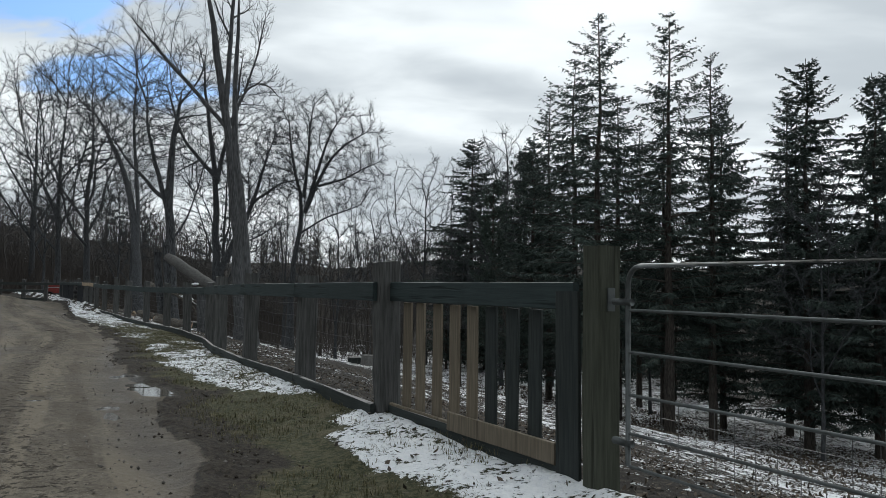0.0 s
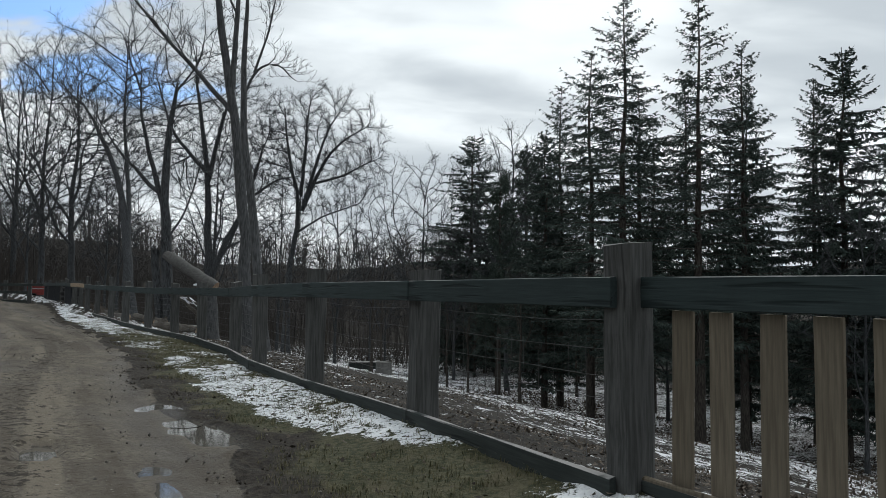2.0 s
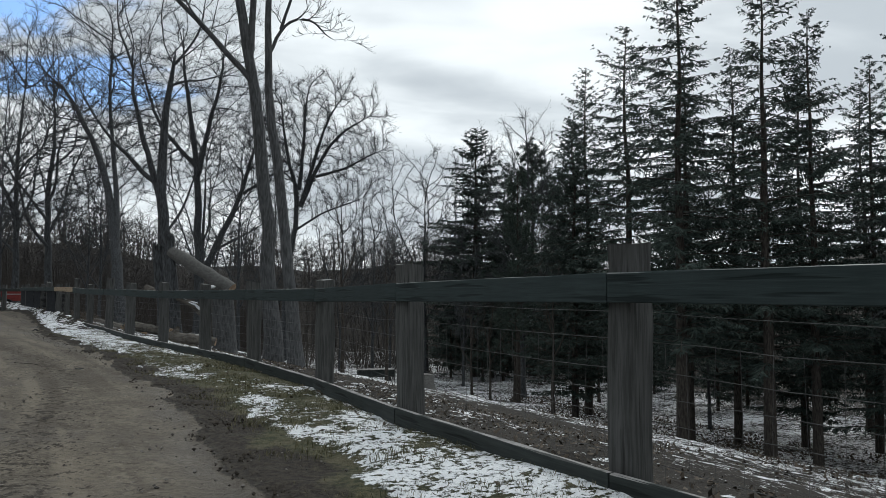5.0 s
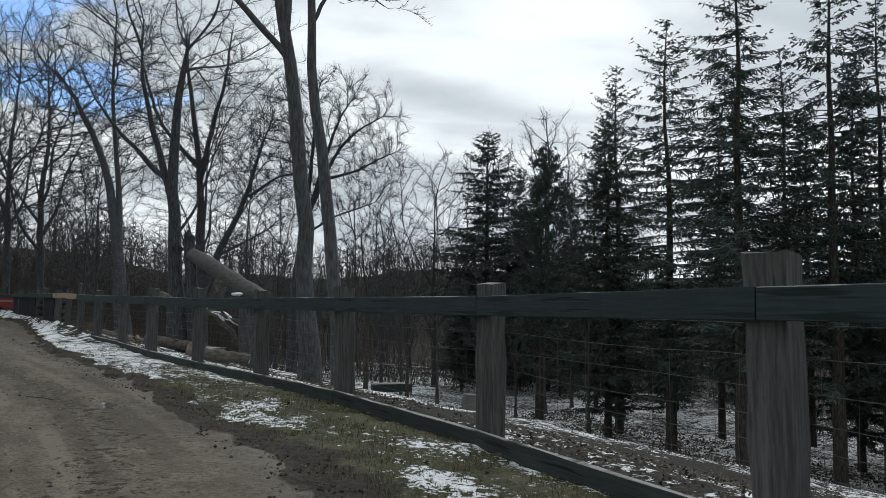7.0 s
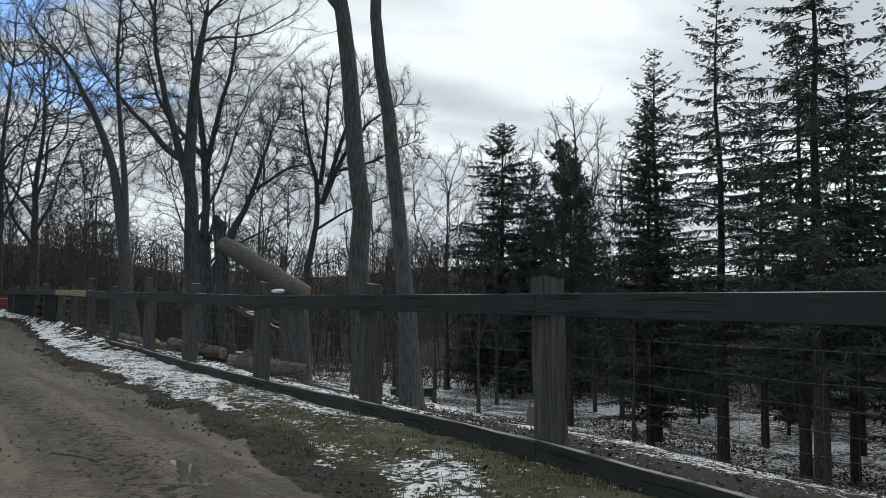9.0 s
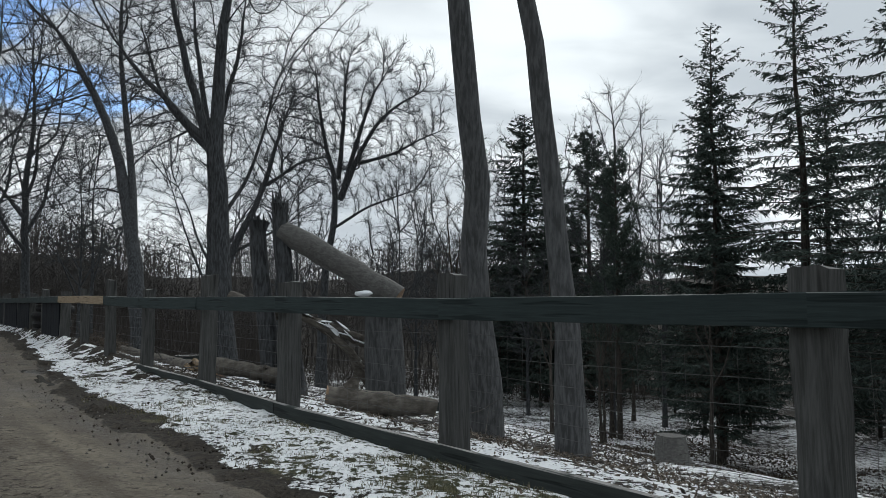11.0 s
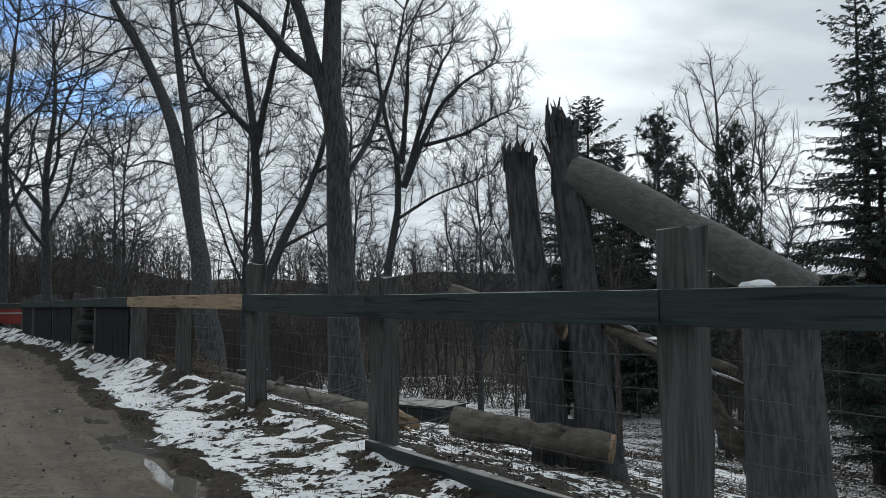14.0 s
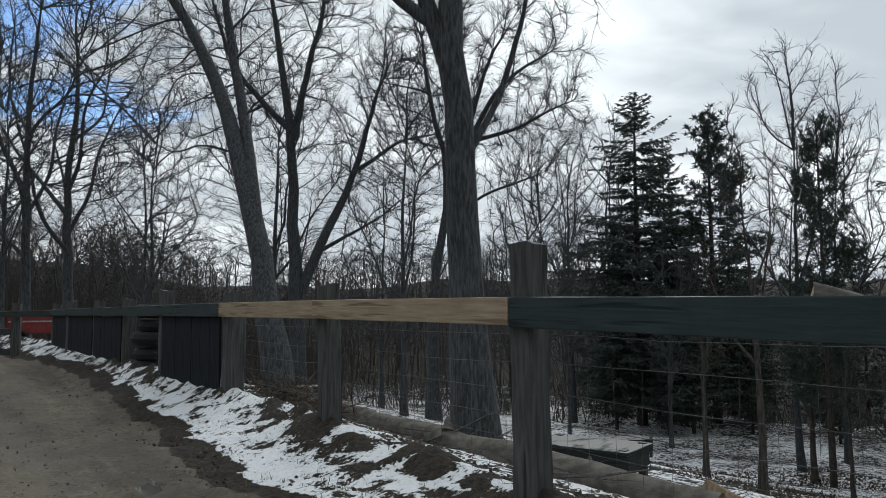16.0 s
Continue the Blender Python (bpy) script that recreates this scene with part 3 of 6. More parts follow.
def span_frame(a, b):
    """Length and heading in degrees from post a to post b."""
    dx, dy = b[0] - a[0], b[1] - a[1]
    return math.hypot(dx, dy), math.degrees(math.atan2(dy, dx))


def wire_net(length, low, top, rng):
    t = Tubes()
    for k, z in enumerate((0.12, 0.22, 0.33, 0.45, 0.58, 0.73, 0.88)):
        if z > top:
            continue
        sag = rng.uniform(0.0, 0.025)
        pts = [(length * i / 6, rng.uniform(-0.006, 0.006), z + low - sag * math.sin(math.pi * i / 6) + rng.uniform(-0.006, 0.006)) for i in range(7)]
        t.add(pts, [0.0021] * 7, 3)
    n = int(length / 0.15)
    for i in range(1, n):
        x = length * i / n
        t.add([(x, 0, low + 0.03), (x + rng.uniform(-0.01, 0.01), 0.004, low + 0.33), (x + rng.uniform(-0.015, 0.015), 0, low + min(0.73, top))], [0.0012] * 3, 3)
    return t.mesh("wire_mesh", M_WIRE)


def build_fence():
    rng = random.Random(5)
    fence = thing("fence", POSTS[1][0], POSTS[1][1], 0, "dark stained timber fence with heavy weathered posts and woven wire", "fence", kind="structure")
    inv = fence.matrix_world.inverted()
    for i, (x, y, top, rise, w) in enumerate(POSTS):
        if i == 0:
            continue
        nxt, prv = POSTS[min(i + 1, len(POSTS) - 1)], POSTS[i - 1]
        _, head = span_frame(prv, nxt)
        nx, ny = math.sin(radians(head)), -math.cos(radians(head))
        h = top + rise + 0.45
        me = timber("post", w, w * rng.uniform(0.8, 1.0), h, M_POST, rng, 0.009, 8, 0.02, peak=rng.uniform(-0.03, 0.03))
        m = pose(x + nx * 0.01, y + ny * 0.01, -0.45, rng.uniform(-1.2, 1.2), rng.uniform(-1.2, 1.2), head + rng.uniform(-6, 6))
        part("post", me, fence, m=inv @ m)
    for i in range(len(POSTS) - 1):
        a, b = POSTS[i], POSTS[i + 1]
        ln, head = span_frame(a, b)
        slope = math.degrees(math.atan2(b[2] - a[2], ln))
        fresh = i in (12, 13)
        hgt = 0.15 if i < 12 else 0.14
        start = 0.0 if i else 0.10
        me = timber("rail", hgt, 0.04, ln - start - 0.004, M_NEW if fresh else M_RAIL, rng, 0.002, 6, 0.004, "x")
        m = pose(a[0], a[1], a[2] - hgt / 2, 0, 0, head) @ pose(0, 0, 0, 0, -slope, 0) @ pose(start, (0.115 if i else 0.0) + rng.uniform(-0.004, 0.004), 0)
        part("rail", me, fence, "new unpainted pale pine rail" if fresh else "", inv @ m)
        # board along the foot
        if i < 11:
            low, tip = FOOT[i] + 0.10, FOOT[i + 1] + 0.10
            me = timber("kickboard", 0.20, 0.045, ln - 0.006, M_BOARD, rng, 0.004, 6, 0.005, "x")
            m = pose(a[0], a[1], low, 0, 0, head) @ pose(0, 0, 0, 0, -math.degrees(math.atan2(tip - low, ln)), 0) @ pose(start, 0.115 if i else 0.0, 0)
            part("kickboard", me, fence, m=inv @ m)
        if i >= 1 and i < 19:
            m = pose(a[0], a[1], 0.02, 0, 0, head) @ pose(0, -0.10, 0)
            part("wire_mesh", wire_net(ln, 0.03, 0.95, rng), fence, m=inv @ m)
    # slatted span beside the gate
    a, b = POSTS[0], POSTS[1]
    ln, head = span_frame(a, b)
    base = pose(a[0], a[1], 0, 0, 0, head)
    spots = [0.115, 0.498, 0.73, 0.955, 1.18, 1.41, 1.65, 1.90, 2.12]
    for k, sx in enumerate(spots):
        tan = k >= 4
        w = 0.19 if k == 0 else 0.115
        me = timber("slat", w, 0.022, 0.82 if k else 1.05, M_SLAT_NEW if tan else M_SLAT_DARK, rng, 0.002, 3, 0.003)
        part("slat", me, fence, "new tan wood slat" if tan else "", inv @ base @ pose(sx, -0.035 if k else 0.03, 0.17 if k else 0.05, 0, rng.uniform(-0.8, 0.8), 0))
    for x0, ll, z, mat in ((0.22, 1.15, 0.20, M_SLAT_NEW), (1.20, ln - 1.25, 0.13, M_SLAT_NEW)):
        me = timber("lower_rail", 0.12, 0.03, ll, M_SLAT_NEW, rng, 0.003, 4, 0.004, "x")
        part("lower_rail", me, fence, "new tan wood board", inv @ base @ pose(x0, 0.034 if z > 0.18 else 0.0, z))
    # dark sheets fixed to the last spans
    for i, f0, f1, h in ((14, 0.05, 0.98, 1.0), (16, 0.04, 0.97, 0.98), (17, 0.04, 0.96, 1.0), (18, 0.04, 0.96, 1.0)):
        a, b = POSTS[i], POSTS[i + 1]
        ln, head = span_frame(a, b)
        n = 7
        for k in range(n):
            w = ln * (f1 - f0) / n
            me = timber("panel_board", w - 0.006, 0.022, h + rng.uniform(-0.02, 0.02), M_BLACK, rng, 0.002, 3, 0.003)
            m = pose(a[0], a[1], 0.03, 0, 0, head) @ pose(ln * f0 + w * (k + 0.5), 0.07 - rng.uniform(0, 0.005), 0)
            part("panel_board", me, fence, "black painted vertical board", inv @ m)
    # gate post
    x, y, top, rise, w = POSTS[0]
    me = timber("gate_post", 0.14, 0.15, 1.34 + 0.4, M_POST_GREEN, rng, 0.004, 7, 0.012)
    gp = part("gate_post", me, fence, "square green-brown treated timber gate post", inv @ pose(x + 0.06, y - 0.06, -0.4, 0, 0, head))
    lk = timber("latch_plate", 0.05, 0.012, 0.12, M_STEEL, rng, 0.001, 1, 0.002)
    part("latch", lk, gp, "bare metal latch plate", pose(-0.072, -0.0, 1.40, 0, 0, 90))


build_fence()


def build_gate():
    rng = random.Random(8)
    a, b = POSTS[1], POSTS[0]
    _, head = span_frame(a, b)
    gate = thing("farm_gate", 0.88, 3.31, 0.0, "galvanised tubular steel farm gate with welded wire infill", "gate", turn=-60)
    L_, top, low, r = 3.4, 1.23, 0.24, 0.09
    t = Tubes()
    arc = [(r - r * math.cos(k * math.pi / 8), 0, top - r + r * math.sin(k * math.pi / 8)) for k in range(5)]
    arc2 = [(L_ - x, y, z) for x, y, z in reversed(arc)]
    t.add([(0, 0, low)] + arc + arc2 + [(L_, 0, low)], [0.013] * (len(arc) * 2 + 2), 10, True)
    part("gate_frame", t.mesh("gate_frame", M_STEEL), gate)
    for z in (low, 0.40, 0.59, 0.80, 1.01):
        t = Tubes()
        t.add([(0.01, 0, z), (L_ / 2, 0, z - 0.004), (L_ - 0.01, 0, z)], [0.008] * 3, 8, True)
        part("bar", t.mesh("bar", M_STEEL), gate)
    for x in (1.75,):
        t = Tubes()
        t.add([(x, 0.012, low), (x, 0.012, top - 0.02)], [0.010] * 2, 6, True)
        part("upright", t.mesh("upright", M_STEEL), gate)
    t = Tubes()
    for k in range(1, 33):
        t.add([(k * 0.104, 0.02, low), (k * 0.104, 0.02, 0.59)], [0.002] * 2, 3)
    for k in range(1, 4):
        t.add([(0, 0.02, low + k * 0.088), (L_, 0.02, low + k * 0.088)], [0.002] * 2, 3)
    part("wire_mesh", t.mesh("wire_mesh", M_WIRE), gate)
    for z in (0.35, 1.05):
        t = Tubes()
        t.add([(-0.10, 0.0, z), (0.03, 0.0, z)], [0.02, 0.02], 6, True)
        part("hinge", t.mesh("hinge", M_STEEL), gate)


build_gate()


# ---- trees ----
def wiggle(p0, d, length, n, bend, up, rng):
    pts, d = [np.array(p0, float)], np.array(d, float)
    for _ in range(n):
        d = d + rng.normal(0, bend, 3) + np.array((0, 0, up))
        d /= np.linalg.norm(d)
        pts.append(pts[-1] + d * length / n)
    return np.array(pts)


def sprout(twigs, pts, radii, level, deepest, rng, count, ratio, spread, up, first=0.25, bend=0.22, sides=4, least=0.006, few=0):
    """Side shoots along a limb, and theirs in turn, down to pointed twigs."""
    total = float(np.linalg.norm(np.diff(pts, axis=0), axis=1).sum())
    turn = rng.uniform(0, 6.28)
    for k in range(count):
        f = first + (1 - first) * (k + rng.random()) / count
        if k == count - 1:
            f = 0.97
        q = f * (len(pts) - 1)
        i = min(int(q), len(pts) - 2)
        p = pts[i] + (pts[i + 1] - pts[i]) * (q - i)
        r = radii[i] + (radii[i + 1] - radii[i]) * (q - i)
        d = pts[i + 1] - pts[i]
        d = d / (np.linalg.norm(d) + 1e-9)
        turn += 2.4 + rng.normal(0, 0.5)
        s1 = np.cross(d, (0.31, 0.2, 0.93))
        s1 /= np.linalg.norm(s1) + 1e-9
        side = s1 * math.cos(turn) + np.cross(d, s1) * math.sin(turn)
        if side[2] < -0.35:
            side[2] *= -0.4
        a = spread * rng.uniform(0.6, 1.3) * (1.0 if level < 3 else 0.75)
        dd = d * math.cos(a) + side * math.sin(a)
        ln = total * ratio * rng.uniform(0.5, 1.25) * (1.15 - 0.55 * f)
        n = (9, 4, 3, 2)[min(level, 4) - 1] if level < deepest else 2
        br = max(least, r * rng.uniform(0.42, 0.62))
        sub = wiggle(p, dd, ln, n, bend * (1.1 if level < 3 else 0.5), up * (1.4 if level == 1 else 1.0), rng)
        rr = br + (max(least * 0.55, br * 0.22) - br) * np.linspace(0, 1, n + 1) ** 0.8
        twigs.add(sub, rr, sides if level < deepest - 1 else 3, tip=True)
        if level < deepest:
            sprout(twigs, sub, rr, level + 1, deepest, rng, (0, few or 6, 5, 3)[min(level, 3)], 0.60, spread, up, 0.15, bend, 3, least)


def smooth_line(pts, n):
    """A rounded line of n + 1 points through a few guide points."""
    pts = np.asarray(pts, float)
    t = np.r_[0, np.cumsum(np.linalg.norm(np.diff(pts, axis=0), axis=1))]
    q = np.linspace(0, t[-1], n + 1)
    out = np.stack([np.interp(q, t, pts[:, k]) for k in range(3)], 1)
    for _ in range(2):
        out[1:-1] = 0.25 * out[:-2] + 0.5 * out[1:-1] + 0.25 * out[2:]
    return out


def blob(rng, n, centre, radii, core=0.35):
    """Points in an ellipsoid, denser towards its skin."""
    d = rng.normal(0, 1, (n, 3))
    d /= np.linalg.norm(d, axis=1)[:, None]
    r = core + (1 - core) * rng.random(n) ** 0.5
    d *= (r * (0.86 + 0.28 * rng.random(n)))[:, None]
    return np.array(centre, float) + d * np.array(radii, float)


def grow(pos, par, aims, step, reach, kill, rng, rounds=70, up=0.28, wild=0.13, keep_on=0.75):
    """Branches that feel their way from a skeleton to the free points in the crown. Returns places and parents."""
    pos, par = [np.array(p) for p in pos], list(par)
    P = np.array(pos)
    d = np.linalg.norm(aims[:, None] - P[None], axis=2)
    near, dist = d.argmin(1), d.min(1)
    heading = {}
    for _ in range(rounds):
        live = dist < reach
        if not live.any():
            break
        who = near[live]
        v = (aims[live] - P[who]) / dist[live][:, None]
        total = np.zeros((len(P), 3))
        np.add.at(total, who, v)
        tips = np.unique(who)
        t = total[tips]
        run = P[tips] - P[np.maximum(np.array(par)[tips], 0)]
        run /= np.linalg.norm(run, axis=1)[:, None] + 1e-6
        t = t / (np.linalg.norm(t, axis=1)[:, None] + 1e-6) + keep_on * run + rng.normal(0, wild, t.shape) + np.array((0, 0, up))
        t /= np.linalg.norm(t, axis=1)[:, None]
        fresh = []
        for i, dd in zip(tips, t):
            old = heading.get(int(i), ())
            if any(float(dd @ o) > 0.93 for o in old):
                continue
            heading[int(i)] = (*old, dd)
            fresh.append(P[i] + dd * step)
            par.append(int(i))
        if not fresh:
            break
        fresh = np.array(fresh)
        base = len(P)
        P = np.concatenate([P, fresh])
        d = np.linalg.norm(aims[:, None] - fresh[None], axis=2)
        k = d.argmin(1)
        closer = d[np.arange(len(aims)), k] < dist
        near = np.where(closer, base + k, near)
        dist = np.where(closer, d[np.arange(len(aims)), k], dist)
        keep = dist > kill
        aims, near, dist = aims[keep], near[keep], dist[keep]
        if not len(aims):
            break
    return P, par


def limbs_of(tubes, P, par, fixed, least, power=1.62, thick=0.15):
    """Tubes for all grown branches, each as thick as what it carries. Returns the radius at every place."""
    n = len(P)
    kids = [[] for _ in range(n)]
    for i in range(fixed, n):
        kids[par[i]].append(i)
    load = np.zeros(n)
    for i in range(n - 1, fixed - 1, -1):
        if not kids[i]:
            load[i] = least ** power
        load[par[i]] += load[i]
    r = np.minimum(np.maximum(load, least ** power) ** (1 / power), thick)
    main = [max(k, key=lambda q: load[q]) if k else -1 for k in kids]
    for i in range(fixed, n):
        p = par[i]
        if p >= fixed and main[p] == i:
            continue
        chain, q = [p, i], i
        while main[q] >= 0:
            q = main[q]
            chain.append(q)
        pts = P[chain].copy()
        if len(chain) > 3:
            pts[1:-1] = 0.25 * pts[:-2] + 0.5 * pts[1:-1] + 0.25 * pts[2:]
        rr = r[chain].copy()
        rr[0] = rr[1]
        rr[-1] = 0.6 * least
        tubes.add(pts, rr, 5 if rr[0] > 0.06 else 4 if rr[0] > 0.03 else 3, tip=True)
    return r


def slivers(tubes, foot, tip, w, rng):
    """The very finest twigs, one tapering blade each."""
    n = len(foot)
    side = np.cross(tip - foot, rng.normal(0, 1, (n, 3)))
    side *= w / (np.linalg.norm(side, axis=1)[:, None] + 1e-9)
    base = len(tubes.v)
    tubes.v.extend(map(tuple, np.stack([foot - side, foot + side, tip], 1).reshape(-1, 3)))
    tubes.f.extend(map(tuple, (base + np.arange(3 * n).reshape(-1, 3)).tolist()))


def twig_tips(tubes, P, par, fixed, r, least, length, each, rng, up=0.25, sub=1):
    """Fine pointed twigs on all thin wood."""
    idx = np.array([i for i in range(fixed, len(P)) if r[i] < 5 * least])
    if not len(idx):
        return
    idx = np.repeat(idx, each)
    a, b = P[np.array(par)[idx]], P[idx]
    n = len(idx)
    foot = a + (b - a) * rng.random((n, 1))
    d = (b - a) / (np.linalg.norm(b - a, axis=1)[:, None] + 1e-9)
    d = d + rng.normal(0, 0.42, (n, 3)) + np.array((0, 0, up))
    d /= np.linalg.norm(d, axis=1)[:, None]
    tip = foot + d * (length * rng.uniform(0.4, 1.3, (n, 1)))
    s1 = np.cross(d, (0.3, 0.5, 0.81))
    s1 /= np.linalg.norm(s1, axis=1)[:, None]
    s2 = np.cross(d, s1)
    w = least * 0.85
    ring = [foot + w * (s1 * math.cos(q) + s2 * math.sin(q)) for q in (0, 2.094, 4.189)]
    base = len(tubes.v)
    tubes.v.extend(map(tuple, np.stack([*ring, tip], 1).reshape(-1, 3)))
    o = base + 4 * np.arange(n)[:, None]
    for f in ((0, 1, 3), (1, 2, 3), (2, 0, 3)):
        tubes.f.extend(map(tuple, (o + np.array(f)).tolist()))
    if sub:
        q = np.repeat(np.arange(n), sub)
        m = len(q)
        start = foot[q] + (tip - foot)[q] * rng.uniform(0.15, 0.95, (m, 1))
        way = d[q] + rng.normal(0, 0.42, (m, 3)) + np.array((0, 0, 0.15))
        way /= np.linalg.norm(way, axis=1)[:, None]
        slivers(tubes, start, start + way * (length * rng.uniform(0.3, 0.8, (m, 1))), w, rng)


def bare_tree(x, y, stems, label, seed, material=None, least=0.008, deepest=3, count=6, ratio=0.55, spread=0.75, up=0.07, group="bare trees", crowns=(), fine=None, lift=0.28):
    """stems: (guide points in the world, radius at the foot, radius at the top, shoots). The first is the trunk.
    crowns: ellipsoids (centre, radii, aims) in the world that the boughs grow into. fine: step of growth, length of the twigs and how many."""
    material = material or M_BARK
    rng = np.random.default_rng(seed)
    z = land(x, y) - 0.15
    tree = thing("bare_tree", x, y, z, label, "tree", group)
    o = np.array((x, y, z))
    twigs = Tubes()
    frame_pts, frame_par = [], []
    for k, (guide, r0, r1, shoots) in enumerate(stems):
        pts = smooth_line(np.asarray(guide, float) - o, 14)
        pts[1:] += rng.normal(0, 0.10 * r0, (14, 3)) * np.array((1, 1, 0.2))
        rr = np.linspace(r0, r1, 15)
        rr[12:] *= (0.9, 0.7, 0.3)
        if k == 0:
            rr[:3] *= (1.45, 1.18, 1.06)
        t = Tubes()
        t.add(pts, rr, 12 if k == 0 else 8, rough=0.10, rng=rng, tip=True)
        part("trunk" if k == 0 else "limb", t.mesh("trunk" if k == 0 else "limb", material), tree)
        if crowns:
            first = 6 if k == 0 else 3
            for q in range(first, 14):
                if q == first:
                    link = int(np.argmin([np.linalg.norm(pts[q] - w) for w in frame_pts])) if frame_pts else -1
                else:
                    link = len(frame_pts) - 1
                frame_pts.append(pts[q])
                frame_par.append(link)
        elif shoots:
            sprout(twigs, pts, rr, 1, deepest, rng, shoots + 3, ratio, spread, up, 0.34, 0.19, 5, least)
    if crowns:
        step, length, each = fine
        aims = np.concatenate([blob(rng, n, np.array(c) - o, rad) for c, rad, n in crowns])
        size = max(max(rad) for _, rad, _ in crowns)
        P, par = grow(frame_pts, frame_par, aims, step, 0.75 * size, 1.7 * step, rng, up=lift)
        fixed = len(frame_pts)
        r = limbs_of(twigs, P, par, fixed, least)
        twig_tips(twigs, P, par, fixed, r, least, length, each, rng)
    part("crown", twigs.mesh("crown", material, False), tree, kind="stuff")
    return tree


def rising(x, y, height, lean=(0, 0), seed=0, sway=0.03):
    """Guide points of a trunk that rises from the ground."""
    r = np.random.default_rng(seed)
    z = land(x, y) - 0.15
    return [(x + lean[0] * f + r.normal(0, sway * height * f * 0.5), y + lean[1] * f, z + height * f) for f in (0, 0.25, 0.5, 0.75, 1)]


def fork(p, azimuth, rise, length, seed=0):
    """Guide points of a limb from p, that far up and out."""
    r = np.random.default_rng(seed)
    a, e = radians(azimuth), radians(rise)
    d = np.array((math.cos(a) * math.cos(e), math.sin(a) * math.cos(e), math.sin(e)))
    p = np.array(p, float)
    return [p, p + d * length * 0.33 + r.normal(0, 0.03 * length, 3), p + d * length * 0.66 + np.array((0, 0, 0.06 * length)) + r.normal(0, 0.04 * length, 3), p + d * length + np.array((0, 0, 0.16 * length))]


